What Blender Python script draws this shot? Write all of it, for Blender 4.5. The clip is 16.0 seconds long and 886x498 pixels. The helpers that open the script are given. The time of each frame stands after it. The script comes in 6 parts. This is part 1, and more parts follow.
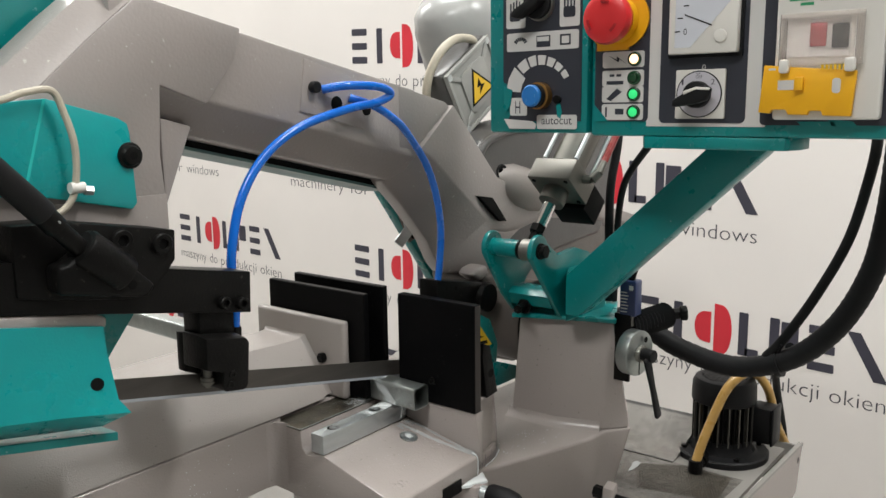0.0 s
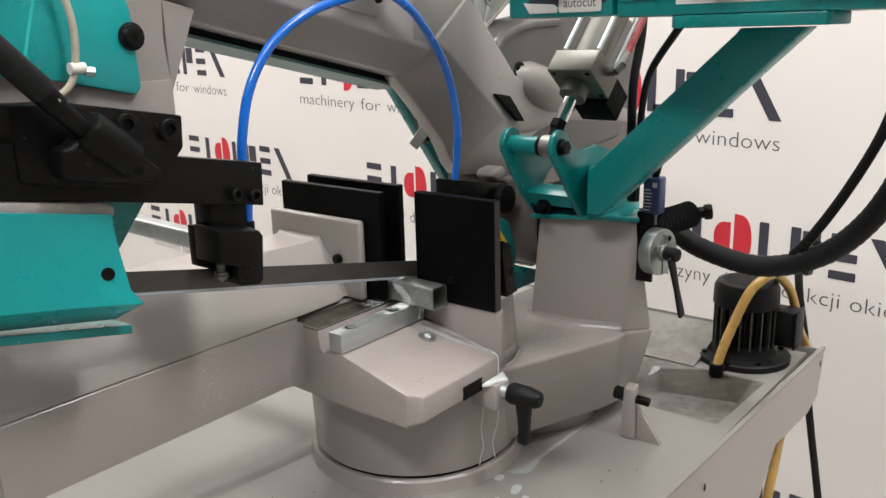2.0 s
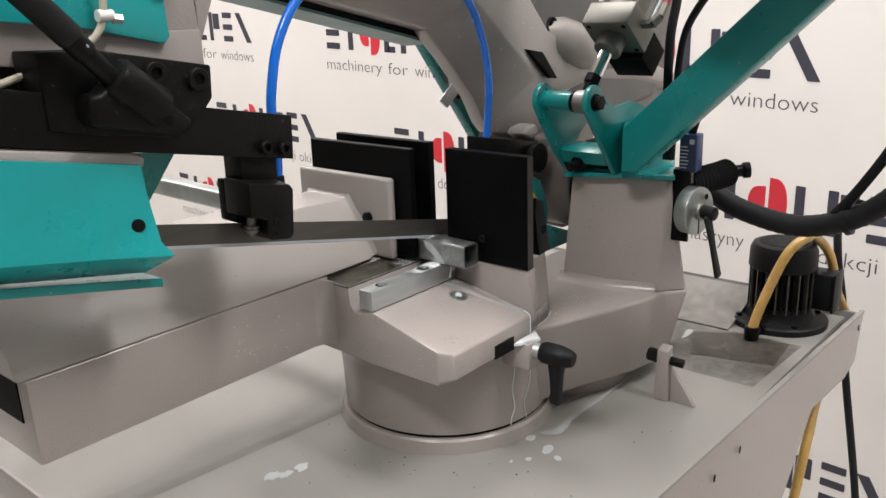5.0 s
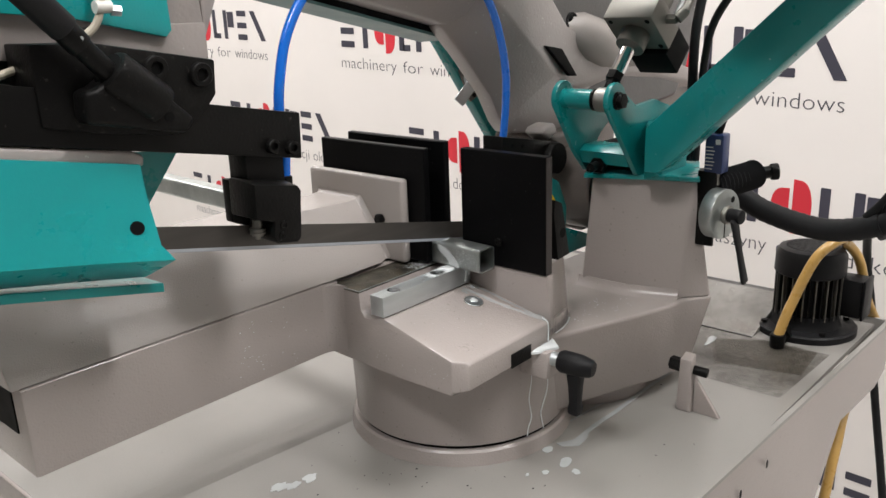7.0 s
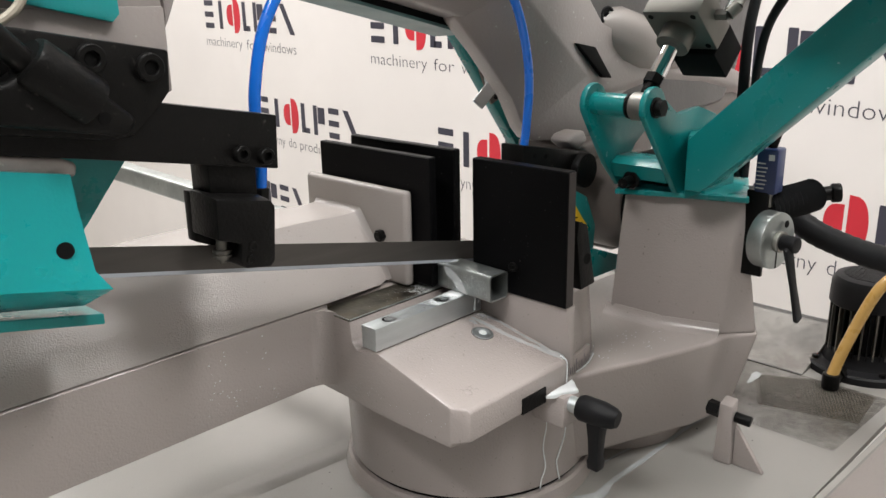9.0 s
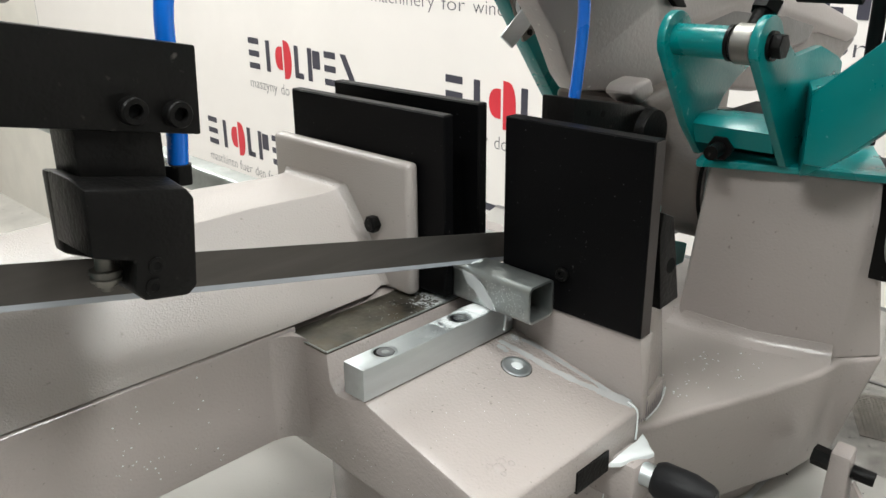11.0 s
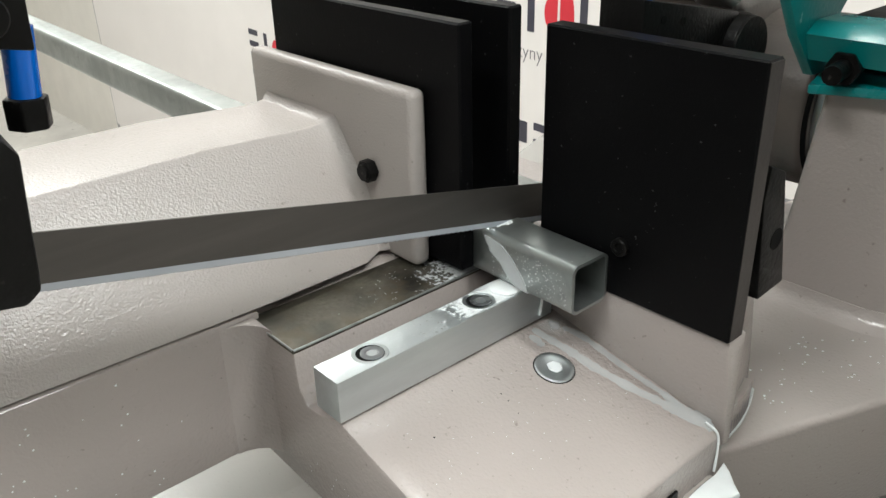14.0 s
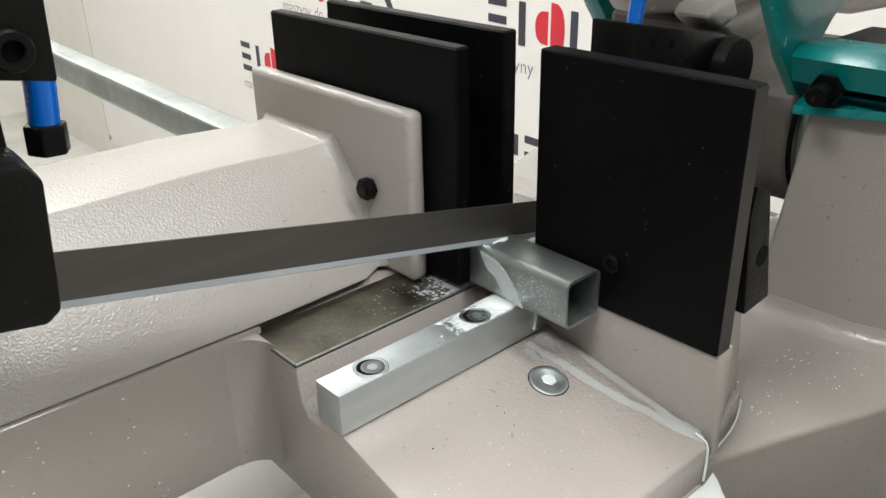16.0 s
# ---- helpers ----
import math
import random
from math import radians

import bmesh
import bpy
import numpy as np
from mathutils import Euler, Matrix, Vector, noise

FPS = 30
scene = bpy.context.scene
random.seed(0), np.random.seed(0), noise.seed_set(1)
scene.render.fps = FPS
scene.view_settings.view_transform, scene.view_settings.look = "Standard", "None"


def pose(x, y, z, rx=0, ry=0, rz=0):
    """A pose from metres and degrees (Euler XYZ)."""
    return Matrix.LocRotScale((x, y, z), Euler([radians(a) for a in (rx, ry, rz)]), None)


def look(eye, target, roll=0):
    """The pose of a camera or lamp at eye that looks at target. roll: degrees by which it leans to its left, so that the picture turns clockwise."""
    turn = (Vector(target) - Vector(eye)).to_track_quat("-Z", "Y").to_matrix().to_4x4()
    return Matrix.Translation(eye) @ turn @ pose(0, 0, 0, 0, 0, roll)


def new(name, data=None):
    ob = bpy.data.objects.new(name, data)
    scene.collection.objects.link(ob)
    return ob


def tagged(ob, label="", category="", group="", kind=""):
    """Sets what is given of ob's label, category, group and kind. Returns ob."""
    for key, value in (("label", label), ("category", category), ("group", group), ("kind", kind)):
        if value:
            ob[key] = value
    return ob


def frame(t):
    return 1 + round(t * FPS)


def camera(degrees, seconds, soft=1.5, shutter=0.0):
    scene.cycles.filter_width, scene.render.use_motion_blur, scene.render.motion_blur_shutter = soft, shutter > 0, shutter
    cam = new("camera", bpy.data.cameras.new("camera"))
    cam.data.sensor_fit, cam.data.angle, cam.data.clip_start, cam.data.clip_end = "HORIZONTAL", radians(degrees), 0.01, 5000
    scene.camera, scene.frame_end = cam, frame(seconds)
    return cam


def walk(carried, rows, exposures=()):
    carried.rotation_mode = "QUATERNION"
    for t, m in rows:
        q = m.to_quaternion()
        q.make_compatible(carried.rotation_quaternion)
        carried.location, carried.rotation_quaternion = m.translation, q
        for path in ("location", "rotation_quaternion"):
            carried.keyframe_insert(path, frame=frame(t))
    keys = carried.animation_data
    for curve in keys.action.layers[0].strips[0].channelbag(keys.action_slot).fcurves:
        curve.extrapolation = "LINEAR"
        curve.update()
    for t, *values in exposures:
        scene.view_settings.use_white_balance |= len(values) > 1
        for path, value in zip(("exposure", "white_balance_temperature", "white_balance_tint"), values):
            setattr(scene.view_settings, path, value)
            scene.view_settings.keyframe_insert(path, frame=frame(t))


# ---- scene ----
cam = camera(56.6, 16.0)
PATH = [
    (0, (-0.8593, -0.7473, 1.6617), (-0.0800, -0.1448, 1.4896), -0.71),
    (0.5, (-0.8576, -0.7424, 1.6525), (-0.0803, -0.1401, 1.4705), -0.99),
    (1, (-0.8550, -0.7336, 1.6376), (-0.0813, -0.1338, 1.4335), -1.16),
    (1.5, (-0.8506, -0.7310, 1.6233), (-0.0866, -0.1280, 1.3939), -1.45),
    (2, (-0.8452, -0.7241, 1.6125), (-0.0900, -0.1209, 1.3562), -1.58),
    (2.5, (-0.8422, -0.7182, 1.6028), (-0.0960, -0.1128, 1.3260), -1.97),
    (3, (-0.8398, -0.7128, 1.5966), (-0.1016, -0.1037, 1.3066), -2.05),
    (3.5, (-0.8410, -0.7120, 1.5938), (-0.1063, -0.0992, 1.3028), -2.03),
    (4, (-0.8432, -0.7118, 1.5907), (-0.1100, -0.0964, 1.3016), -1.99),
    (4.5, (-0.8419, -0.7123, 1.5890), (-0.1111, -0.0947, 1.2983), -1.96),
    (5, (-0.8412, -0.7112, 1.5910), (-0.1140, -0.0886, 1.3019), -2.05),
    (7.5, (-0.7878, -0.6816, 1.5805), (-0.0781, -0.0378, 1.2943), -1.70),
    (8, (-0.7618, -0.6824, 1.5788), (-0.0610, -0.0271, 1.2972), -1.10),
    (8.5, (-0.7344, -0.6700, 1.5793), (-0.0415, -0.0063, 1.2975), -0.80),
    (9, (-0.6849, -0.6199, 1.5718), (0.0000, 0.0486, 1.2823), -1.11),
    (11.5, (-0.4533, -0.3786, 1.5148), (0.2054, 0.2770, 1.1455), -0.48),
    (12, (-0.4161, -0.3508, 1.5036), (0.2227, 0.3119, 1.1128), -0.44),
    (12.5, (-0.3827, -0.3312, 1.4992), (0.2331, 0.3408, 1.0880), -0.93),
    (13, (-0.3635, -0.3178, 1.4911), (0.2376, 0.3585, 1.0653), -1.25),
    (13.5, (-0.3571, -0.3111, 1.4861), (0.2447, 0.3623, 1.0566), -1.20),
    (14, (-0.3530, -0.3119, 1.4899), (0.2379, 0.3649, 1.0508), -1.52),
    (14.5, (-0.3526, -0.3121, 1.4940), (0.2352, 0.3660, 1.0528), -1.70),
    (15, (-0.3572, -0.3123, 1.4943), (0.2388, 0.3622, 1.0589), -1.45),
    (15.5, (-0.3620, -0.3140, 1.4940), (0.2404, 0.3586, 1.0642), -1.25),
    (16, (-0.3639, -0.3181, 1.4999), (0.2394, 0.3549, 1.0719), -1.23),
]
walk(cam, [(t, look(eye, target, roll)) for t, eye, target, roll in PATH], [(0.0, -0.24, 6450, 6), (1.5, -0.08, 6480, 7), (3.0, 0.01, 6480, 10), (9.0, 0.06, 6450, 9), (11.5, 0.29, 6300, 3), (12.5, 0.27, 6300, 3), (14.0, 0.21, 6320, 3), (16.0, 0.23, 6320, 3)])

# ---- light: an indoor hall under rows of ceiling lamps ----
world = bpy.data.worlds.new("hall_air")
scene.world = world
world.use_nodes = True
world.node_tree.nodes["Background"].inputs[0].default_value = (0.9, 0.95, 1.0, 1)
world.node_tree.nodes["Background"].inputs[1].default_value = 0.03
# All unseen; the weak last one is added to brighten the near side.
LAMPS = [(0.3, -1.75, 60.0), (0.3, 0.75, 48.0), (0.4, 2.95, 49.0), (0.3, 4.5, 34.0), (-2.1, -0.45, 54.0), (-0.9, -1.2, 12.0)]

# ---- helpers: geometry in decimetres, z counted from the vise level ----
LEVEL = 1.25


def md(x, y, z):
    return (x * 0.1, y * 0.1, LEVEL + z * 0.1)


def sharpen(bm, degrees=32.0):
    for e in bm.edges:
        e.smooth = len(e.link_faces) == 2 and e.calc_face_angle(0.0) < radians(degrees)
    for fc in bm.faces:
        fc.smooth = True


def soften(bm, width, seg=2, degrees=25.0):
    if width <= 0:
        return bm
    edges = [e for e in bm.edges if len(e.link_faces) == 2 and e.calc_face_angle(0.0) > radians(degrees)]
    bmesh.ops.bevel(bm, geom=edges, offset=width, segments=seg, profile=0.5, affect="EDGES", clamp_overlap=True)
    return bm


def prism(poly, axis, a, b, bevel=0.0, seg=2, shift=(0, 0)):
    """A polygon in the plane across an axis, drawn out from a to b; shift moves its far end."""
    bm = bmesh.new()
    rings = []
    for v, (du, dv) in ((a, (0, 0)), (b, shift)):
        ring = []
        for p, q in poly:
            p, q = p + du, q + dv
            ring.append(bm.verts.new({"x": (v, p, q), "y": (p, v, q), "z": (p, q, v)}[axis]))
        rings.append(ring)
    bm.faces.new(rings[0])
    bm.faces.new(rings[1][::-1])
    n = len(poly)
    for i in range(n):
        bm.faces.new((rings[0][i], rings[1][i], rings[1][(i + 1) % n], rings[0][(i + 1) % n]))
    bmesh.ops.recalc_face_normals(bm, faces=bm.faces)
    return soften(bm, bevel, seg)


def box(x0, x1, y0, y1, z0, z1, bevel=0.0, seg=2):
    return prism([(x0, y0), (x1, y0), (x1, y1), (x0, y1)], "z", z0, z1, bevel, seg)


def loft(rings, bevel=0.0, seg=2, closed=True):
    """A skin over rings of equal count, with end caps."""
    bm = bmesh.new()
    vs = [[bm.verts.new(p) for p in r] for r in rings]
    n = len(vs[0])
    for a, b in zip(vs, vs[1:]):
        for i in range(n):
            bm.faces.new((a[i], b[i], b[(i + 1) % n], a[(i + 1) % n]))
    if closed:
        bm.faces.new(vs[0])
        bm.faces.new(vs[-1][::-1])
    bmesh.ops.recalc_face_normals(bm, faces=bm.faces)
    return soften(bm, bevel, seg)


def frame_of(way):
    way = Vector(way).normalized()
    side = way.cross(Vector((0, 0, 1)) if abs(way.z) < 0.95 else Vector((0, 1, 0))).normalized()
    return way, side, way.cross(side)


def rod(p, q, r, seg=24, bevel=0.0, r2=None, bseg=2):
    """A round bar, cone or disc from p to q."""
    p, q = Vector(p), Vector(q)
    way, s, u = frame_of(q - p)
    rings = []
    for c, rr in ((p, r), (q, r if r2 is None else r2)):
        rings.append([c + rr * (math.cos(2 * math.pi * i / seg) * s + math.sin(2 * math.pi * i / seg) * u) for i in range(seg)])
    bm = loft(rings)
    if bevel:
        soften(bm, bevel, bseg, 50)
    return bm


def lathe(p, way, profile, seg=32):
    """A turned body: profile rows of (distance along the axis, radius)."""
    way, s, u = frame_of(way)
    p = Vector(p)
    rings = [[p + d * way + max(r, 0.001) * (math.cos(2 * math.pi * i / seg) * s + math.sin(2 * math.pi * i / seg) * u) for i in range(seg)] for d, r in profile]
    return loft(rings)


def smooth_line(points, steps=8):
    """A Catmull-Rom curve through the points."""
    pts = [Vector(p) for p in points]
    pts = [2 * pts[0] - pts[1]] + pts + [2 * pts[-1] - pts[-2]]
    out = []
    for i in range(1, len(pts) - 2):
        a, b, c, d = pts[i - 1 : i + 3]
        for k in range(steps):
            t = k / steps
            out.append(0.5 * (2 * b + (c - a) * t + (2 * a - 5 * b + 4 * c - d) * t * t + (3 * b - a - 3 * c + d) * t**3))
    out.append(pts[-2])
    return out


def hose(points, r, seg=12, steps=8, ridges=0.0):
    """A flexible round line swept along a smooth curve; ridges: depth of its corrugation."""
    line = smooth_line(points, steps)
    rings, side = [], None
    for i, p in enumerate(line):
        way = (line[min(i + 1, len(line) - 1)] - line[max(i - 1, 0)]).normalized()
        if side is None:
            side = frame_of(way)[1]
        side = (side - way * side.dot(way)).normalized()
        up = way.cross(side)
        rr = r - (ridges if i % 2 else 0)
        rings.append([p + rr * (math.cos(2 * math.pi * k / seg) * side + math.sin(2 * math.pi * k / seg) * up) for k in range(seg)])
    return loft(rings)


def merged(*parts):
    """Several shells joined into one mesh."""
    out = bmesh.new()
    for bm in parts:
        me = bpy.data.meshes.new("shell")
        bm.to_mesh(me)
        bm.free()
        out.from_mesh(me)
        bpy.data.meshes.remove(me)
    return out


def cut_round(seg=40):
    return [(math.cos(2 * math.pi * i / seg), math.sin(2 * math.pi * i / seg)) for i in range(seg)]


SWING, HINGE = [0.0], (3.35, 0.4)


def swung(p):
    """Turns what hangs on the saw's hinge up by the swing now set."""
    c, s = math.cos(SWING[0]), math.sin(SWING[0])
    x, z = p[0] - HINGE[0], p[2] - HINGE[1]
    return HINGE[0] + c * x + s * z, p[1], HINGE[1] - s * x + c * z


def thing(name, label, category, group="", kind=""):
    return tagged(new(name), label, category, group, kind)


def part(name, bm, material, parent=None, label=""):
    """Links a mesh, built in decimetres, as one object under a thing or a part."""
    for v in bm.verts:
        v.co = md(*swung(v.co))
    sharpen(bm)
    me = bpy.data.meshes.new(name)
    bm.to_mesh(me)
    bm.free()
    me.materials.append(material)
    ob = new(name, me)
    if parent is not None:
        ob.parent = parent
    return tagged(ob, label) if label else ob


def solo(name, bm, material, label, category, group="", kind=""):
    return tagged(part(name, bm, material), label, category, group, kind)


def hexagon(p, way, r, h, turn=0.0):
    way, s, u = frame_of(way)
    p = Vector(p)
    ring = [math.cos(math.pi / 3 * i + turn) * s + math.sin(math.pi / 3 * i + turn) * u for i in range(6)]
    bm = loft([[p + r * v for v in ring], [p + h * way + r * v for v in ring]])
    return soften(bm, 0.06 * r, 1)


def socket_screw(parent, p, way, r, h, mat, dark, name="socket_screw"):
    """A cap screw with a hexagon socket in its head."""
    way = Vector(way).normalized()
    p = Vector(p)
    head = part(name, lathe(p, way, [(0, r), (h * 0.86, r), (h, r * 0.9), (h, r * 0.56), (h * 0.92, r * 0.52), (h * 0.45, r * 0.5)], 24), mat, parent)
    part("socket", hexagon(p + way * h * 0.4, way, r * 0.5, h * 0.08), dark, head)
    return head


def text_mesh(body, width, height, thin=0.0):
    """Writing from the built-in font, as a flat mesh of that width and cap height, from the lower left corner on."""
    cu = bpy.data.curves.new("writing", "FONT")
    cu.body = body
    cu.resolution_u = 3
    cu.offset = -thin
    ob = new("writing", cu)
    me = bpy.data.meshes.new_from_object(ob.evaluated_get(bpy.context.evaluated_depsgraph_get()))
    bpy.data.objects.remove(ob)
    bpy.data.curves.remove(cu)
    bm = bmesh.new()
    bm.from_mesh(me)
    bpy.data.meshes.remove(me)
    xs = [v.co.x for v in bm.verts]
    x0, w = min(xs), max(xs) - min(xs)
    for v in bm.verts:
        v.co = Vector(((v.co.x - x0) * width / w, v.co.y * height / 0.69, 0))
    return bm


def on_face(bm, x, y, z):
    """Lays a flat mesh (right, up) on a face that looks towards -x."""
    for v in bm.verts:
        v.co = Vector((x, y - v.co.x, z + v.co.y))
    return bm


def facing(poly, x, depth=0.02, bevel=0.0):
    """A plate that looks towards -x; poly in (y, z)."""
    return prism(poly, "x", x - depth, x, bevel)


def rect(y0, y1, z0, z1, r=0.0, n=4):
    """A rectangle with rounded corners, in two axes."""
    if r <= 0:
        return [(y0, z0), (y1, z0), (y1, z1), (y0, z1)]
    out = []
    for cy, cz, a in ((y1 - r, z0 + r, -90), (y1 - r, z1 - r, 0), (y0 + r, z1 - r, 90), (y0 + r, z0 + r, 180)):
        for i in range(n + 1):
            t = radians(a + 90 * i / n)
            out.append((cy + r * math.cos(t), cz + r * math.sin(t)))
    return out


def blob(cx, cy, rx, ry, rnd, n=22, wobble=0.3):
    """An uneven closed outline, as a puddle has."""
    f = [(rnd.uniform(-1, 1), rnd.uniform(0, 6.28), k) for k in (2, 3, 5, 7)]
    out = []
    for i in range(n):
        t = 2 * math.pi * i / n
        k = 1 + wobble * sum(a * math.sin(m * t + b) / m for a, b, m in f)
        out.append((cx + rx * k * math.cos(t), cy + ry * k * math.sin(t)))
    return out


# ---- materials ----
def material(name, colour, rough=0.5, metal=0.0, spots=0.0, spot_colour=(0.1, 0.09, 0.08), spot_scale=30.0, bump=0.0, bump_scale=400.0, tint=0.03, tint_scale=6.0, coat=0.0, rough_var=0.05, emit=None, stretch=(1, 1, 1), shine=0.5, lumps=0.0):
    """A painted or metal surface with broad tint, fine relief, uneven gloss and small stains."""
    mat = bpy.data.materials.new(name)
    mat.use_nodes = True
    nt = mat.node_tree
    nd, ln = nt.nodes, nt.links
    bsdf = nd["Principled BSDF"]
    co = nd.new("ShaderNodeTexCoord")
    mp = nd.new("ShaderNodeMapping")
    mp.inputs["Scale"].default_value = stretch
    ln.new(co.outputs["Object"], mp.inputs["Vector"])

    def grain(scale, detail=4.0):
        n = nd.new("ShaderNodeTexNoise")
        n.inputs["Scale"].default_value = scale
        n.inputs["Detail"].default_value = detail
        ln.new(mp.outputs["Vector"], n.inputs["Vector"])
        return n.outputs["Fac"]

    def ramp(fac, lo, hi, a, b):
        m = nd.new("ShaderNodeMapRange")
        m.inputs["From Min"].default_value, m.inputs["From Max"].default_value = lo, hi
        m.inputs["To Min"].default_value, m.inputs["To Max"].default_value = a, b
        ln.new(fac, m.inputs["Value"])
        return m.outputs["Result"]

    def mix(fac, a, b):
        m = nd.new("ShaderNodeMix")
        m.data_type = "RGBA"
        for socket, v in ((m.inputs["Factor"], fac), (m.inputs["A"], a), (m.inputs["B"], b)):
            if isinstance(v, (tuple, float, int)):
                socket.default_value = (*v, 1) if isinstance(v, tuple) else v
            else:
                ln.new(v, socket)
        return m.outputs["Result"]

    dark = tuple(c * (1 - 2 * tint) for c in colour)
    light = tuple(min(1, c * (1 + tint)) for c in colour)
    col = mix(ramp(grain(tint_scale), 0.3, 0.7, 0, 1), dark, light)
    col = mix(ramp(grain(tint_scale * 10, 2.0), 0.35, 0.75, 0, 0.4), col, tuple(c * (1 - tint) for c in colour))
    if spots > 0:
        n = grain(spot_scale, 2.5)
        col = mix(ramp(n, 0.70 - 0.2 * spots, 0.80 - 0.18 * spots, 0, 0.85), col, spot_colour)
    ln.new(col, bsdf.inputs["Base Color"])
    ln.new(ramp(grain(tint_scale * 5), 0.3, 0.7, max(0.02, rough - rough_var), min(1, rough + rough_var)), bsdf.inputs["Roughness"])
    bsdf.inputs["Metallic"].default_value = metal
    bsdf.inputs["Specular IOR Level"].default_value = shine
    bsdf.inputs["Coat Weight"].default_value = coat
    bsdf.inputs["Coat Roughness"].default_value = 0.15
    if bump > 0:
        b = nd.new("ShaderNodeBump")
        b.inputs["Strength"].default_value = bump
        b.inputs["Distance"].default_value = 0.001
        height = grain(bump_scale, 1.0)
        if lumps > 0:
            add = nd.new("ShaderNodeMath")
            add.operation = "MULTIPLY_ADD"
            add.inputs[1].default_value = lumps
            ln.new(grain(bump_scale * 0.28, 1.0), add.inputs[0])
            ln.new(height, add.inputs[2])
            height = add.outputs[0]
        ln.new(height, b.inputs["Height"])
        ln.new(b.outputs["Normal"], bsdf.inputs["Normal"])
    if emit:
        bsdf.inputs["Emission Color"].default_value = (*emit[:3], 1)
        bsdf.inputs["Emission Strength"].default_value = emit[3]
    return mat


GREY = material("grey_machine_paint", (0.342, 0.303, 0.288), 0.27, spots=0.1, spot_colour=(0.21, 0.18, 0.17), spot_scale=200, bump=0.34, bump_scale=380, tint=0.006, tint_scale=9, rough_var=0.0, lumps=0.45, coat=0.2)
CAST = material("grey_cast_paint", (0.362, 0.322, 0.306), 0.27, spots=0.12, spot_colour=(0.22, 0.19, 0.175), spot_scale=260, bump=0.42, bump_scale=430, tint=0.006, tint_scale=9, rough_var=0.0, lumps=0.45, coat=0.2)
SHEET = material("grey_sheet_paint", (0.272, 0.26, 0.244), 0.24, spots=0.1, spot_colour=(0.2, 0.185, 0.17), spot_scale=300, bump=0.1, bump_scale=300, tint=0.02, tint_scale=5, rough_var=0.03)
CASTROUGH = material("rough_cast_paint", (0.36, 0.327, 0.309), 0.27, spots=0.08, spot_colour=(0.24, 0.21, 0.195), spot_scale=260, bump=0.38, bump_scale=680, tint=0.006, tint_scale=9, rough_var=0.0)
HEADGREY = material("head_grey_paint", (0.315, 0.283, 0.27), 0.32, spots=0.04, spot_colour=(0.6, 0.58, 0.55), spot_scale=140, bump=0.3, bump_scale=240, tint=0.008, rough_var=0.0)
# Dark grey; on the gearbox and hollow it puts their shade into the colour.
DARKGREY = material("dark_grey_and_shade", (0.085, 0.081, 0.079), 0.35, bump=0.3, bump_scale=240, tint=0.08)
# Cast grey, darkened so its colour holds the shade below the limb.
SHADECAST = material("shade_dark_cast_paint", (0.115, 0.098, 0.088), 0.34, spots=0.3, spot_colour=(0.09, 0.075, 0.062), spot_scale=40, bump=0.25, bump_scale=300, tint=0.1, tint_scale=14)
MOTORGREY = material("motor_grey_paint", (0.36, 0.36, 0.355), 0.25, bump=0.1, tint=0.04, rough_var=0.0)
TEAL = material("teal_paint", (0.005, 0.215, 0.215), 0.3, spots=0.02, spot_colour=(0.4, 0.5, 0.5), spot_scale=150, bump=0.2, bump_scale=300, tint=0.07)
# Brighter copy of the teal, for the front and lower guards.
TEALLIGHT = material("brighter_teal", (0.006, 0.305, 0.315), 0.3, bump=0.18, bump_scale=350, tint=0.05)
BLACKJAW = material("black_oxide_plate", (0.003, 0.003, 0.0034), 0.42, spots=0.03, spot_colour=(0.12, 0.12, 0.12), spot_scale=300, bump=0.08, bump_scale=500, tint=0.2, shine=0.08)
JAWEDGE = material("worn_plate_edge", (0.05, 0.043, 0.04), 0.45, bump=0.1, tint=0.2, shine=0.2)
BLACK = material("black_steel", (0.0065, 0.0062, 0.006), 0.38, spots=0.08, spot_colour=(0.06, 0.055, 0.05), spot_scale=130, bump=0.3, bump_scale=350, tint=0.25, shine=0.12, lumps=0.6)
PLASTIC = material("black_plastic", (0.012, 0.012, 0.013), 0.45, bump=0.15, bump_scale=600, tint=0.15, shine=0.16)
RUBBER = material("black_rubber", (0.014, 0.014, 0.015), 0.55, bump=0.1, tint=0.15, shine=0.16)
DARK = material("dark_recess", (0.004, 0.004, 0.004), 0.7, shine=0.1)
STEEL = material("machined_steel", (0.62, 0.66, 0.67), 0.45, metal=1.0, bump=0.03, bump_scale=300, tint=0.04, tint_scale=20, stretch=(1, 6, 6))
CASTALU = material("cast_aluminium", (0.19, 0.183, 0.165), 0.5, metal=0.9, bump=0.08, bump_scale=400, tint=0.06)
ALU = material("anodised_aluminium", (0.34, 0.33, 0.305), 0.5, metal=1.0, bump=0.06, bump_scale=500, tint=0.06)
CHROME = material("chromed_rod", (0.75, 0.75, 0.75), 0.08, metal=1.0, rough_var=0.04, tint=0.02)
GALV = material("galvanised_steel", (0.40, 0.43, 0.42), 0.38, metal=0.9, spots=0.45, spot_colour=(0.31, 0.33, 0.325), spot_scale=75, bump=0.05, tint=0.12, tint_scale=16, rough_var=0.08)
OILY = material("oily_ground_steel", (0.105, 0.095, 0.073), 0.47, metal=0.5, spots=0.85, spot_colour=(0.07, 0.056, 0.036), spot_scale=60, bump=0.3, bump_scale=240, tint=0.4, tint_scale=36, rough_var=0.08)
BLADE = material("band_blade_steel", (0.088, 0.081, 0.075), 0.42, metal=0.6, bump=0.05, tint=0.15, tint_scale=12, stretch=(0.2, 1, 3))
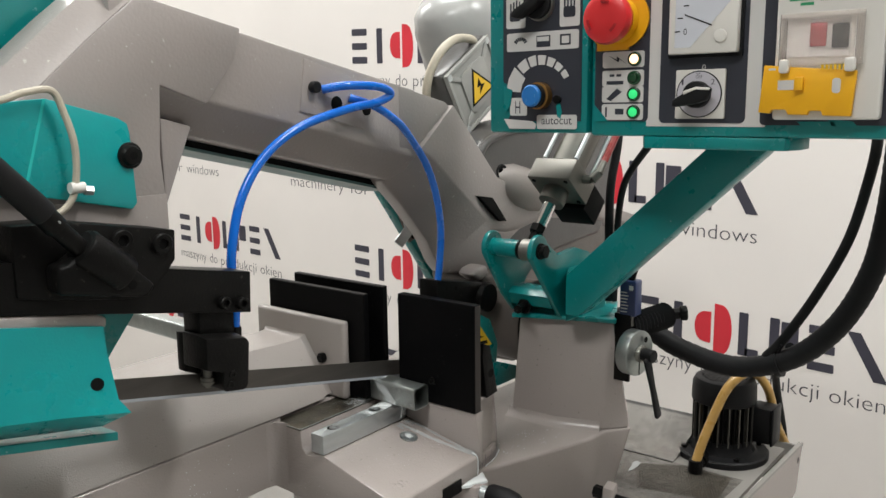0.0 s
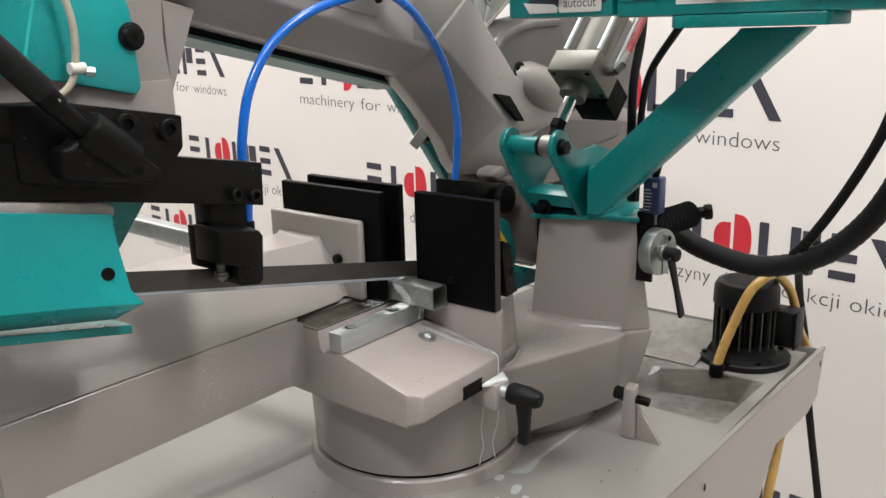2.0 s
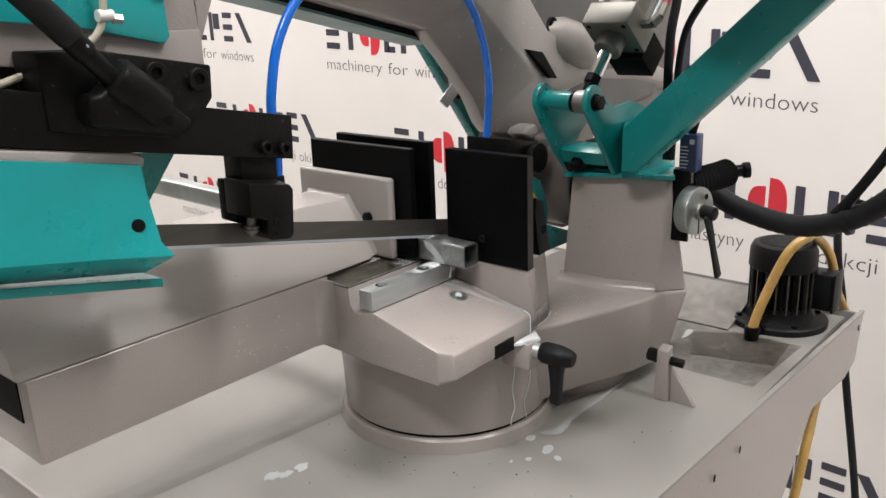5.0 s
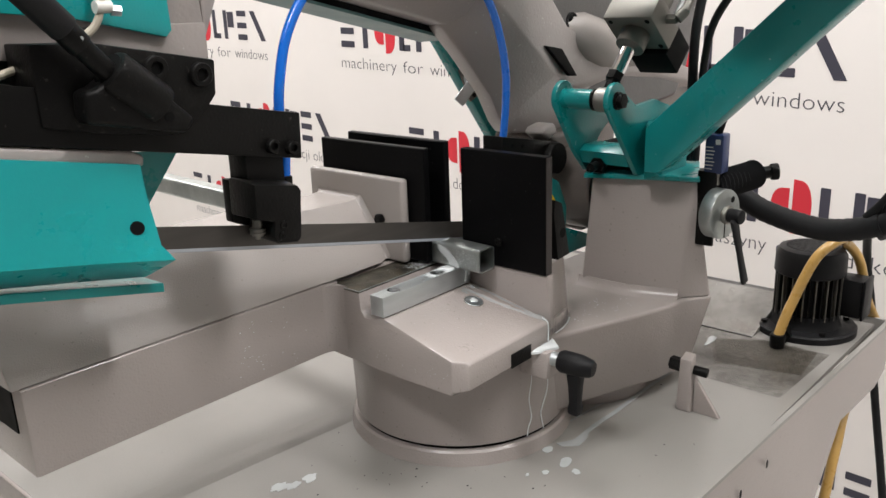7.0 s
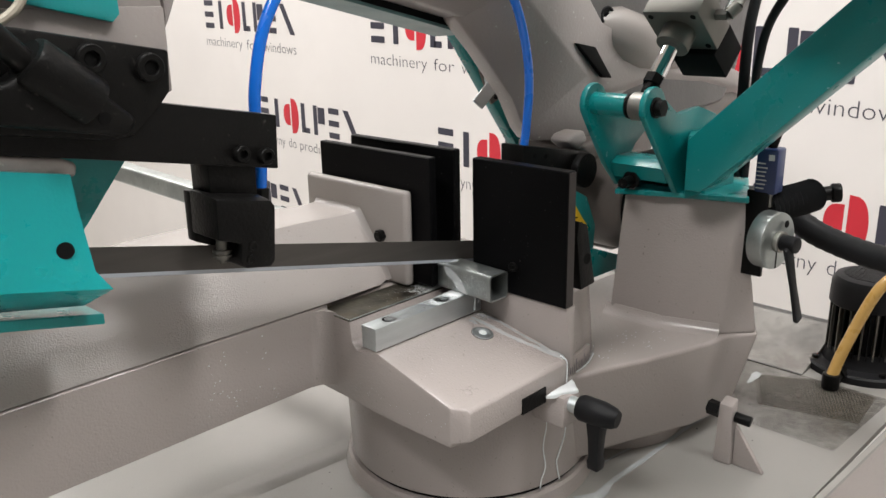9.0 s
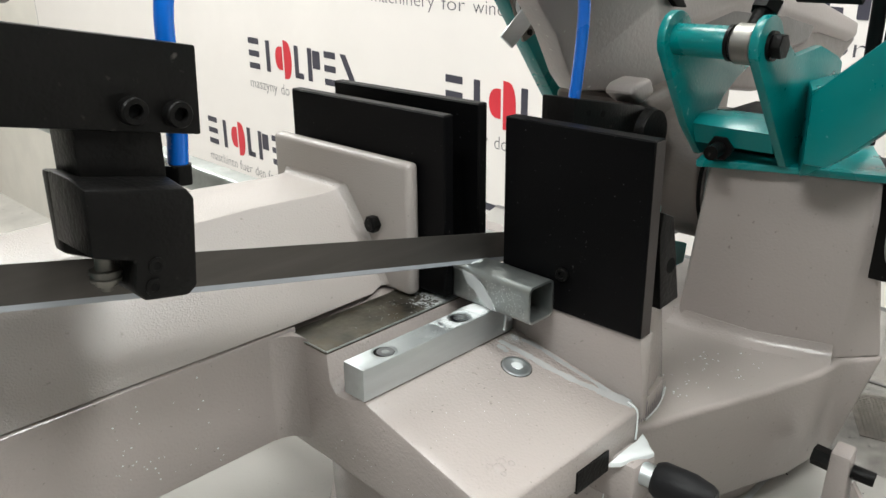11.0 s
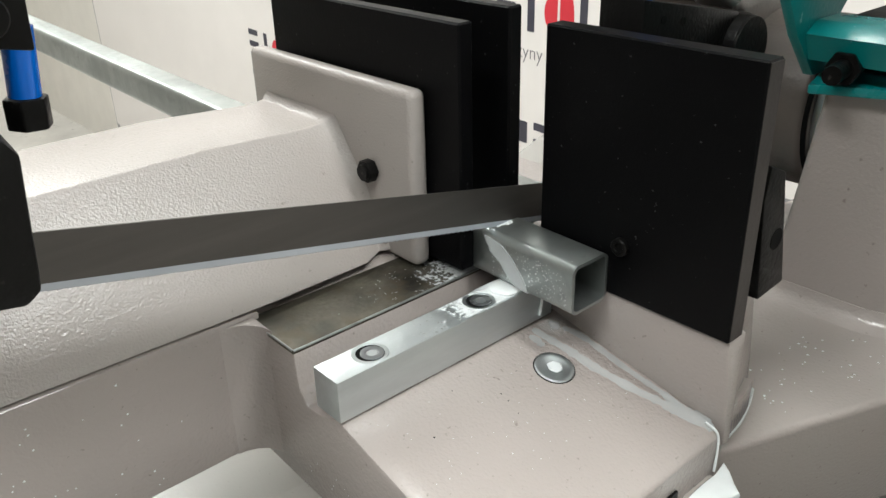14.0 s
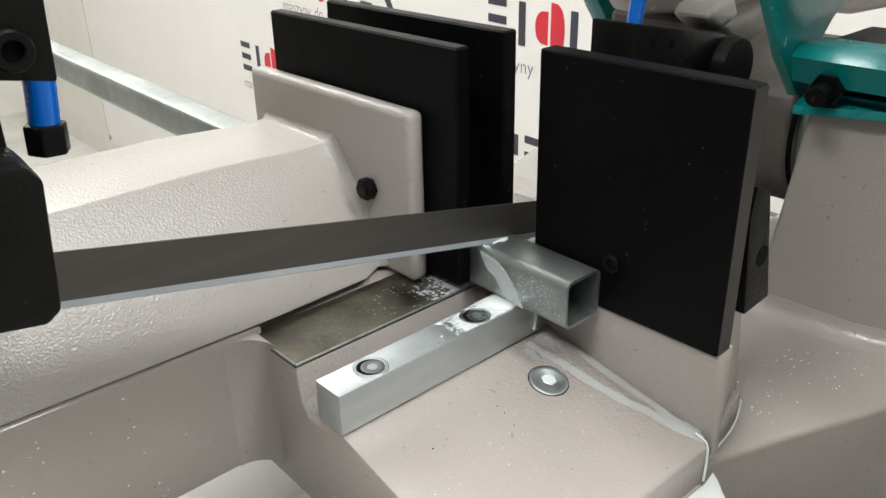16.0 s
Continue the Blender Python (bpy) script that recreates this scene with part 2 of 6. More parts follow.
TEETH = material("bright_tooth_edge", (0.46, 0.49, 0.54), 0.45, metal=0.5, tint=0.15)
BLUEHOSE = material("blue_hose", (0.004, 0.135, 0.62), 0.26, tint=0.05, coat=0.3)
BLUEBODY = material("dark_blue_switch", (0.018, 0.035, 0.11), 0.4, tint=0.1)
LIDGREY = material("terminal_lid_paint", (0.32, 0.32, 0.305), 0.4, bump=0.12, bump_scale=300, tint=0.05)
CREAM = material("cream_cable", (0.52, 0.47, 0.38), 0.5, tint=0.12, tint_scale=20)
AMBER = material("amber_hose", (0.50, 0.30, 0.085), 0.3, tint=0.12, tint_scale=14, coat=0.3)
YELLOW = material("yellow_plastic", (0.82, 0.42, 0.008), 0.4, tint=0.04)
WARN = material("warning_yellow", (0.80, 0.50, 0.01), 0.4, tint=0.04)
LABELGREY = material("label_light_grey", (0.6, 0.59, 0.575), 0.45, tint=0.04)
LABELDARK = material("label_dark_navy", (0.028, 0.03, 0.042), 0.42, spots=0.05, spot_colour=(0.07, 0.07, 0.08), spot_scale=90, tint=0.1)
WHITEPL = material("white_plastic", (0.72, 0.70, 0.66), 0.35, tint=0.04)
REDBTN = material("red_plastic", (0.62, 0.02, 0.025), 0.35, tint=0.06, coat=0.2)
BLUEKNOB = material("blue_knob_cap", (0.02, 0.17, 0.50), 0.4, spots=0.2, spot_colour=(0.25, 0.4, 0.6), spot_scale=220, tint=0.06)
BRASS = material("brass", (0.35, 0.19, 0.06), 0.35, metal=0.9, tint=0.15)
LAMPW = material("lit_white_lens", (0.9, 0.8, 0.7), 0.2, emit=(1.0, 0.6, 0.32, 2.6))
LAMPG = material("lit_green_lens", (0.03, 0.4, 0.14), 0.2, emit=(0.06, 0.9, 0.25, 0.75))
LAMPOFF = material("unlit_green_lens", (0.01, 0.05, 0.02), 0.2)
MILK = material("white_coolant", (0.72, 0.75, 0.76), 0.12, tint=0.05, tint_scale=40, coat=0.5, bump=0.1, bump_scale=120)
MILKTHIN = material("thin_coolant", (0.72, 0.75, 0.76), 0.12, tint=0.05, tint_scale=40, coat=0.5)
MILKTHIN.node_tree.nodes["Principled BSDF"].inputs["Alpha"].default_value = 0.42
MILKMID = material("milky_coolant", (0.72, 0.75, 0.76), 0.12, tint=0.05, tint_scale=40, coat=0.5)
MILKMID.node_tree.nodes["Principled BSDF"].inputs["Alpha"].default_value = 0.68
BANNER = material("printed_white_banner", (0.80, 0.76, 0.735), 0.55, spots=0.0, bump=0.25, bump_scale=14, tint=0.035, tint_scale=1.2)
NAVY = material("navy_print", (0.045, 0.043, 0.062), 0.5, tint=0.05)
MOTTOGREY = material("dark_grey_print", (0.075, 0.072, 0.085), 0.5, tint=0.05)
CRIMSON = material("red_print", (0.60, 0.028, 0.045), 0.5, tint=0.05)
GREENPRINT = material("green_print", (0.03, 0.30, 0.13), 0.5)
UNSEENGREY = material("unseen_wall_grey", (0.26, 0.258, 0.255), 0.6, bump=0.1, bump_scale=60, tint=0.05)
WALLPAINT = material("white_wall_paint", (0.74, 0.71, 0.66), 0.6, bump=0.1, bump_scale=60, tint=0.03)
CONCRETE = material("concrete_floor", (0.58, 0.56, 0.53), 0.4, spots=0.1, bump=0.2, bump_scale=80, tint=0.12, tint_scale=3)
REDPIPE = material("red_pipe", (0.30, 0.03, 0.03), 0.3, tint=0.1)
SPONGE = material("foam_strip", (0.35, 0.34, 0.33), 0.8)


def clear_plastic():
    mat = bpy.data.materials.new("clear_plastic")
    mat.use_nodes = True
    b = mat.node_tree.nodes["Principled BSDF"]
    b.inputs["Base Color"].default_value = (0.93, 0.88, 0.85, 1)
    b.inputs["Transmission Weight"].default_value = 0.9
    b.inputs["Roughness"].default_value = 0.12
    b.inputs["IOR"].default_value = 1.3
    return mat


CLEAR = clear_plastic()


def film(name, colour, centre, radius, stretch=(1, 1, 1), rough=0.25, cover=0.0, grain=700.0, soft=0.14):
    """A thin uneven film on a surface, dense about its centre and broken into spots further out."""
    mat = bpy.data.materials.new(name)
    mat.use_nodes = True
    nd, ln = mat.node_tree.nodes, mat.node_tree.links
    b = nd["Principled BSDF"]
    b.inputs["Base Color"].default_value = (*colour, 1)
    b.inputs["Roughness"].default_value = rough
    co = nd.new("ShaderNodeTexCoord")
    far = nd.new("ShaderNodeVectorMath")
    far.operation = "SUBTRACT"
    far.inputs[1].default_value = md(*centre)
    ln.new(co.outputs["Object"], far.inputs[0])
    wide = nd.new("ShaderNodeVectorMath")
    wide.operation = "MULTIPLY"
    wide.inputs[1].default_value = stretch
    ln.new(far.outputs[0], wide.inputs[0])
    size = nd.new("ShaderNodeVectorMath")
    size.operation = "LENGTH"
    ln.new(wide.outputs[0], size.inputs[0])
    total = None
    for scale, weight in ((grain, 0.7), (grain / 5, 0.8)):
        n = nd.new("ShaderNodeTexNoise")
        n.inputs["Scale"].default_value = scale
        n.inputs["Detail"].default_value = 3.0
        ln.new(co.outputs["Object"], n.inputs["Vector"])
        m = nd.new("ShaderNodeMath")
        m.operation = "MULTIPLY_ADD"
        m.inputs[1].default_value = weight
        m.inputs[2].default_value = cover
        ln.new(n.outputs["Fac"], m.inputs[0])
        if total is not None:
            ln.new(total, m.inputs[2])
        total = m.outputs[0]
    fade = nd.new("ShaderNodeMath")
    fade.operation = "MULTIPLY_ADD"
    fade.inputs[1].default_value = -0.7 / (radius * 0.1)
    ln.new(size.outputs["Value"], fade.inputs[0])
    ln.new(total, fade.inputs[2])
    a = nd.new("ShaderNodeMapRange")
    a.inputs["From Min"].default_value, a.inputs["From Max"].default_value = 0.36, 0.36 + soft
    a.inputs["To Max"].default_value = 0.9
    ln.new(fade.outputs[0], a.inputs["Value"])
    ln.new(a.outputs["Result"], b.inputs["Alpha"])
    return mat

# ---- the hall ----
def setting(name, bm, mat, label):
    return solo(name, bm, mat, label, name.split("_")[0], kind="structure")


FLOOR_Z = -14.6
setting("floor", box(-40, 15, -40, 66, FLOOR_Z - 1, FLOOR_Z), CONCRETE, "pale sealed concrete workshop floor under the saw")
setting("ceiling", box(-40, 15, -40, 66, 26, 27), WALLPAINT, "white ceiling above the saw")
setting("wall_east", box(14.4, 15.4, -41, 67, FLOOR_Z, 26), WALLPAINT, "white painted wall behind the banner")
# Unseen west and south walls; their grey sets how much light bounces back.
setting("wall_west", box(-41, -40, -41, 67, FLOOR_Z, 26), UNSEENGREY, "unseen grey wall that limits the light from behind")
setting("wall_south", box(-40, 14.4, -41, -40, FLOOR_Z, 26), UNSEENGREY, "unseen grey wall that limits the light from behind")
setting("wall_north", box(-40, 14.4, 65, 66, FLOOR_Z, 26), WALLPAINT, "white painted wall of the hall")
LAMPGLOW = material("lamp_diffuser", (0.9, 0.9, 0.9), 0.5, emit=(1, 0.98, 0.95, 5.0))
for lx, ly, power in LAMPS:
    lamp = thing("ceiling_lamp", "unseen long white ceiling lamp with a glowing diffuser", "lamp", "ceiling lamps")
    part("housing", box(lx * 10 - 2.7, lx * 10 + 2.7, ly * 10 - 6.2, ly * 10 + 6.2, 25.4, 26, 0.1), WHITEPL, lamp)
    part("diffuser", box(lx * 10 - 2.5, lx * 10 + 2.5, ly * 10 - 6, ly * 10 + 6, 25.3, 25.42, 0.05), LAMPGLOW, lamp)
    light = bpy.data.lights.new("lamp_light", "AREA")
    light.shape, light.size, light.size_y, light.energy = "RECTANGLE", 0.5, 1.2, power
    light.color = (1.0, 0.975, 0.96)
    ob = new("lamp_light", light)
    ob.matrix_world = pose(lx, ly, LEVEL + 2.52)
    ob.parent = lamp

# ---- banner on the wall: rows of marks and mottos ----
banner = thing("banner", "large white printed banner with rows of navy and red marks", "banner")
part("sheet", box(13.92, 14.0, -14, 47.3, -12.9, 22, 0), BANNER, banner)
part("hem", box(13.912, 13.92, 47.1, 47.16, -12.9, 22), SPONGE, banner)
for ez in range(4):
    part("eyelet", lathe((13.918, 46.9, -12.6 + ez * 11), (-1, 0, 0), [(0, 0.16), (0.02, 0.15), (0.02, 0.07)], 20), SPONGE, banner)
BX = 13.915


def hung(bm):
    """The banner hangs a little askew."""
    for v in bm.verts:
        v.co.z += 0.037 * (v.co.y - 17.66)
    return bm


def mark(y0, z0, motto):
    """One printed mark 7 dm wide and 1.2 dm high with a motto under it. The name is given as plain bars."""
    w = 0.235
    across = ((0.0, w), (0.495, 0.495 + w), (1.22 - w, 1.22))
    bars = [(0.08, 0.82, top, foot) for top, foot in across]
    bars += [(1.29, 1.29 + w + 0.03, 0.0, 1.22), (3.17, 3.17 + w + 0.02, 0.0, 1.22), (3.36, 3.72, 1.0, 1.22)]
    bars += [(4.0, 4.0 + w + 0.02, 0.0, 1.22), (4.3, 4.75, 0.06, 0.72)]
    bars += [(5.0, 5.66, top, foot) for top, foot in across]
    for p, q, top, foot in bars:
        part("bar", hung(facing(rect(y0 - q, y0 - p, z0 - foot, z0 - top, 0.03), BX, 0.004)), NAVY, banner)
    part("bar", hung(facing([(y0 - 5.92, z0), (y0 - 6.24, z0), (y0 - 6.93, z0 - 1.22), (y0 - 6.61, z0 - 1.22)], BX, 0.004)), NAVY, banner)
    for sgn, r0, r1, top, low in ((-1, 0.03, 0.50, 0.14, 1.05), (1, 0.06, 0.56, -0.12, 1.36)):
        ring = []
        zc, zh = (top + low) / 2, (low - top) / 2
        for i in range(15):
            t = math.pi * (i / 14 - 0.5)
            ring.append((y0 - 2.42 - sgn * (r0 + (r1 - r0) * math.cos(t) ** 0.55), z0 - zc + zh * math.sin(t)))
        part("half_disc", hung(facing(ring, BX, 0.004)), CRIMSON, banner)
    words, n, at = motto.split(" "), len(motto), 0
    for word in words:
        bm = on_face(text_mesh(word, 6.9 * len(word) / n, 0.42, 0.014), BX, y0 - 0.03 - 6.9 * at / n, z0 - 2.0)
        part("motto_word", hung(bm), MOTTOGREY, banner)
        at += len(word) + 1


MOTTO_EN, MOTTO_PL, MOTTO_DE = "machinery for windows", "maszyny do produkcji okien", "maschinen fuer den fensterbau"
for z0, y0s, motto in ((7.02, (14.1,), MOTTO_PL), (3.0, (29.2, 17.66, 6.15), MOTTO_EN), (-0.95, (25.4, 14.28, 2.75), MOTTO_PL), (-4.76, (29.2, 17.66, 6.1), MOTTO_DE), (-8.7, (25.4, 14.28, 3.2), MOTTO_PL)):
    for y0 in y0s:
        mark(y0, z0, motto)

# ---- machine stand with its coolant tray ----
stand = thing("saw_stand", "grey painted steel saw stand with a shallow coolant tray", "machine stand")
TZ = -2.5
part("tray_floor", prism([(-4.8, -3.23), (7.35, -3.5), (7.35, -2.0), (5.45, -2.0), (5.4, 6.0), (-4.8, 6.0)], "z", TZ - 0.08, TZ), SHEET, stand)
part("back_ledge", prism([(5.42, TZ), (6.9, -2.1), (7.0, -2.16), (5.6, -2.58)], "y", -2.0, 6.0), SHEET, stand)
SIDE = [(-4.82, -2.28), (7.35, -2.36), (7.12, -3.25), (6.6, -3.42), (4.9, -3.35), (3.8, -4.6), (-4.82, -4.6)]
side = loft([[(x, (-3.22 if x < 0 else -3.22 - 0.038 * (x + 6.2)) - d, z) for x, z in SIDE] for d in (0, 0.06)], 0.015, 1)
part("side_panel", side, GREY, stand)
part("front_panel", box(-4.87, -4.81, -3.2, 6.0, -4.6, TZ + 0.03, 0.02), GREY, stand)
part("side_flange", loft([[(-4.82, -3.24, -2.25), (-4.82, -3.31, -2.25), (-4.82, -3.31, -2.3), (-4.82, -3.24, -2.3)], [(7.36, -3.72, -2.33), (7.36, -3.8, -2.33), (7.36, -3.8, -2.38), (7.36, -3.72, -2.38)]]), SHEET, stand)
part("end_panel", box(7.27, 7.33, -3.7, 6.0, -3.2, -2.38, 0.01), SHEET, stand)
part("cabinet", box(-4.6, 3.8, -2.9, 5.0, FLOOR_Z, -4.4, 0.1), SHEET, stand)
part("tray_underside", box(-4.75, 4.5, -3.15, 5.6, -4.5, -2.7, 0.05), SHEET, stand)
for hx, hz in ((1.9, -2.72), (1.1, -2.78), (0.45, -2.84), (7.1, -2.6)):
    hy = -3.22 - 0.038 * (hx + 6.2) - 0.064
    part("slot", prism([(hx + 0.032 * a, hz + 0.06 * b) for a, b in cut_round(14)], "y", hy, hy - 0.006), DARK, stand)
SCREEN = material("sump_screen", (0.11, 0.1, 0.085), 0.5, spots=0.4, spot_colour=(0.08, 0.07, 0.06), spot_scale=180)
part("fold_bead", loft([[(x, y + d, TZ + h - 0.004) for d, h in ((-0.2, 0.0), (-0.13, 0.012), (-0.05, 0.026), (0.02, 0.03), (0.1, 0.024), (0.2, 0.012), (0.32, 0.0))] for x, y in ((-4.78, 1.97), (-0.4, 1.52))]), SHEET, stand)
SUMP = [(4.95, -1.45), (5.38, -2.2), (5.38, -3.1), (4.4, -3.18), (4.07, -1.9)]
part("sump_screen", prism(SUMP, "z", TZ, TZ + 0.012), SCREEN, stand, "dark perforated sump screen")
holes = bmesh.new()
for i in range(26):
    for k in range(34):
        hx, hy = 4.1 + 0.05 * i, -3.16 + 0.05 * k + 0.025 * (i % 2)
        if all((b[0] - a[0]) * (hy - a[1]) - (b[1] - a[1]) * (hx - a[0]) < -0.04 for a, b in zip(SUMP, SUMP[1:] + SUMP[:1])):
            holes.faces.new([holes.verts.new((hx + 0.016 * c, hy + 0.016 * q, TZ + 0.0135)) for c, q in cut_round(6)])
tagged(part("perforation", holes, DARK, stand), kind="stuff")
# Dark strip paints the shadow in the gap below the ledge.
part("ledge_shade_line", box(5.395, 5.44, -2.0, 5.9, TZ, TZ + 0.022), DARKGREY, stand)
part("ledge_rim", prism([(6.86, -2.105), (6.94, -2.08), (7.02, -2.12), (6.98, -2.17)], "y", -2.0, 6.0), DARKGREY, stand)

# ---- turntable with the vise bed ----
bed = thing("vise_bed", "grey painted cast vise bed on a round turntable", "vise")
CX, CY = 0.32, 0.38
part("ring", lathe((CX, CY, TZ), (0, 0, 1), [(0, 1.625), (0.03, 1.62), (0.17, 1.59), (0.2, 1.56), (0.2, 1.4)], 72), CAST, bed)
part("gap", lathe((CX, CY, TZ + 0.19), (0, 0, 1), [(0, 1.5), (0.06, 1.5)], 64), DARK, bed)
part("drum", lathe((CX, CY, TZ + 0.235), (0, 0, 1), [(0, 1.5), (0.02, 1.535), (0.3, 1.545), (1.2, 1.58), (1.31, 1.583), (1.33, 1.56)], 72), CAST, bed)
part("beam", merged(box(-5.53, -1.6, 0.73, 2.5, -0.92, 0.0, 0.03), box(-1.59, 1.5, 0.74, 2.45, -0.95, -0.06, 0.02)), CAST, bed)
part("beam_end_slot", box(-5.545, -5.5, 0.95, 1.6, -0.5, -0.02), DARK, bed)
def table_z(y):
    return -0.31 + (y + 0.1) * 0.258


# the table block, cut away along the bar's seat
BLOCK = [(0.86, -0.02), (0.74, -0.07), (0.29, -0.07), (0.27, -0.3), (0.2, -0.38), (0.1, -0.37), (-0.1, -0.31), (-1.29, -0.617), (-1.33, -0.65), (-1.33, -0.97), (-1.2, -1.03), (-0.4, -1.04), (0.86, -1.0)]
FRONT_CUT = [(max(y, -1.18), -0.59 if z == -0.617 else z) for y, z in BLOCK]
part("table", loft([[(-1.66, y, z) for y, z in FRONT_CUT], [(-1.52, y, z) for y, z in BLOCK], [(0.1, y, z) for y, z in BLOCK]], 0.018, 2), CAST, bed)
ROUND = [(-1.65, 0.75), (-1.87, 0.75)] + [(-1.87 + 0.215 * math.sin(radians(a)), 0.515 + 0.215 * math.cos(radians(a))) for a in range(0, 91, 9)]
part("corner_fillet", prism(ROUND, "z", -0.915, -0.03, 0.012), CAST, bed)
part("worn_edge", merged(rod((-1.655, 0.293, -0.058), (0.0, 0.293, -0.058), 0.007, 6), rod((-1.656, 0.3, -0.058), (-1.656, 0.7, -0.058), 0.007, 6)), GALV, bed)
part("rail_top", box(-1.66, 0.9, 0.292, 0.9, -0.08, -0.055, 0.004), OILY, bed, "oily bare steel sliding way")
# sloping riser towards the fixed jaw
def riser_ring(y, b, w):
    return [(x, y, z) for x, z in ((b, -0.75), (b - 0.03, -0.42), (0.03, -0.1), (0.03, 0.0), (w, 0.0), (w, -0.2), (w, -0.75))]


part("riser", loft([riser_ring(-1.34, 0.13, 0.2), riser_ring(0.25, 0.03, 0.5)], 0.02), CAST, bed)
FLANK = [math.radians(a) for a in range(-97, -29, 4)]
part("riser_side", loft([[(CX + k * math.cos(t), CY + k * math.sin(t), z) for t in FLANK] + [(0.75, 1.0, z), (0.12, 1.0, z)] for z, k in ((-0.96, 1.555), (-0.6, 1.535), (-0.2, 1.5), (-0.02, 1.47))], 0.012, 2), CAST, bed)
ARC = [(CX + r * math.cos(radians(a)), CY + r * math.sin(radians(a))) for r, way in ((1.59, 1), (1.5, -1)) for a in list(range(-108, -71, 3))[::way]]
part("scale_band", prism(ARC, "z", -0.95, -0.72), CAST, bed, "painted degree scale band")
ticks = bmesh.new()
for i in range(28):
    t = radians(-100 + i * 1.4)
    c, s = math.cos(t), math.sin(t)
    h = 0.16 if i % 5 == 0 else 0.1
    ticks.faces.new([ticks.verts.new((CX + 1.593 * c - k * s * 0.006, CY + 1.593 * s + k * c * 0.006, z)) for k, z in ((-1, -0.92), (1, -0.92), (1, -0.92 + h), (-1, -0.92 + h))])
part("scale_ticks", ticks, NAVY, bed)
part("screw_recess", lathe((-0.36, -0.46, -0.4275), (0, -0.25, 0.97), [(0, 0.129), (0.026, 0.129), (0.0265, 0.12)], 32), DARK, bed)
flush = part("flush_screw", lathe((-0.36, -0.46, -0.428), (0, -0.25, 0.97), [(0, 0.122), (0.029, 0.122), (0.031, 0.116), (0.03, 0.09), (0.027, 0.085), (0.027, 0.001)], 32), STEEL, bed, "bright countersunk screw")
part("socket", hexagon((-0.36, -0.47, -0.396), (0, -0.25, 0.97), 0.05, 0.006), MILK, flush)
part("casting_flaw", merged(*[lathe((-1.3 + dx, -1.1 + dy, table_z(-1.1 + dy) - 0.004), (0.1, -0.25, 0.96), [(0, k), (0.006, k * 0.85), (0.009, k * 0.5), (0.01, 0.002)], 11) for dx, dy, k in ((0, 0, 0.05), (0.06, 0.03, 0.035), (-0.05, 0.045, 0.03), (0.1, -0.02, 0.028), (-0.02, -0.05, 0.024))]), CAST, bed)
part("pointer_seat", merged(box(-0.72, -0.32, -1.345, -1.3, -0.98, -0.8)), BLACK, bed)

SCREWGREY = material("zinc_screw", (0.42, 0.44, 0.46), 0.3, metal=0.9)
bar = thing("support_bar", "square bright steel support bar screwed to the table", "bar")
part("bar", box(-1.67, -0.02, -0.14, 0.08, -0.3, -0.045, 0.006, 2), STEEL, bar)
for bx in (-1.375, -0.56):
    part("counterbore", lathe((bx, -0.03, -0.0445), (0, 0, 1), [(0, 0.104), (0.0025, 0.1), (0.0025, 0.082), (0.001, 0.08)], 32), STEEL, bar)
    part("gap_ring", rod((bx, -0.03, -0.0447), (bx, -0.03, -0.0432), 0.08, 32), DARK, bar)
    socket_screw(bar, (bx + 0.006, -0.04, -0.043), (0, 0, 1), 0.066, 0.006, SCREWGREY, STEEL)

# ---- the workpiece ----
def tube_bm(x0, x1, z0, z1, y0, y1, t=0.02, r=0.055):
    outer, inner = rect(x0, x1, z0, z1, r), rect(x0 + t, x1 - t, z0 + t, z1 - t, r - t)
    bm = bmesh.new()
    rings = [[bm.verts.new((x, y, z)) for x, z in poly] for poly, y in ((outer, y0), (outer, y1), (inner, y1), (inner, y0))]
    n = len(outer)
    for a, b in zip(rings, rings[1:] + rings[:1]):
        for i in range(n):
            bm.faces.new((a[i], b[i], b[(i + 1) % n], a[(i + 1) % n]))
    bmesh.ops.recalc_face_normals(bm, faces=bm.faces)
    return bm


tube = tube_bm(-0.32, -0.004, -0.043, 0.275, -0.54, 16.0)
for v in tube.verts:
    v.co.z += 0.0165 * max(0.0, v.co.y)
solo("square_tube", tube, GALV, "galvanised square steel tube clamped in the vise, wet with coolant", "tube")

# ---- the sliding jaw ----
jaw = thing("sliding_jaw", "grey cast sliding vise jaw with a black plate", "vise jaw")
def jaw_ring(x, zt, y0, y1, yb):
    return [(x, yb, 0.01), (x, (yb + y0) / 2 - 0.03, zt * 0.5), (x, y0, zt), (x, y1, zt), (x, 2.5, 0.01)]


part("body", loft([jaw_ring(-5.6, 0.74, 1.3, 2.1, 0.76), jaw_ring(-3.0, 0.80, 1.33, 2.2, 0.75), jaw_ring(-1.5, 0.80, 1.36, 2.2, 0.72), jaw_ring(-0.8, 0.77, 1.36, 2.15, 0.74), jaw_ring(-0.64, 0.78, 1.36, 2.15, 0.82), jaw_ring(-0.57, 0.83, 1.32, 2.2, 0.78), jaw_ring(-0.54, 0.9, 1.27, 2.26, 0.7)], 0.03, 3), CASTROUGH, jaw)
part("flange", box(-0.575, -0.436, 0.53, 2.38, -0.03, 1.12, 0.05, 3), CASTROUGH, jaw)
part("plate", box(-0.434, -0.325, 0.25, 2.23, 0.0, 1.53, 0.012, 1), BLACKJAW, jaw, "flat black oxide jaw plate")
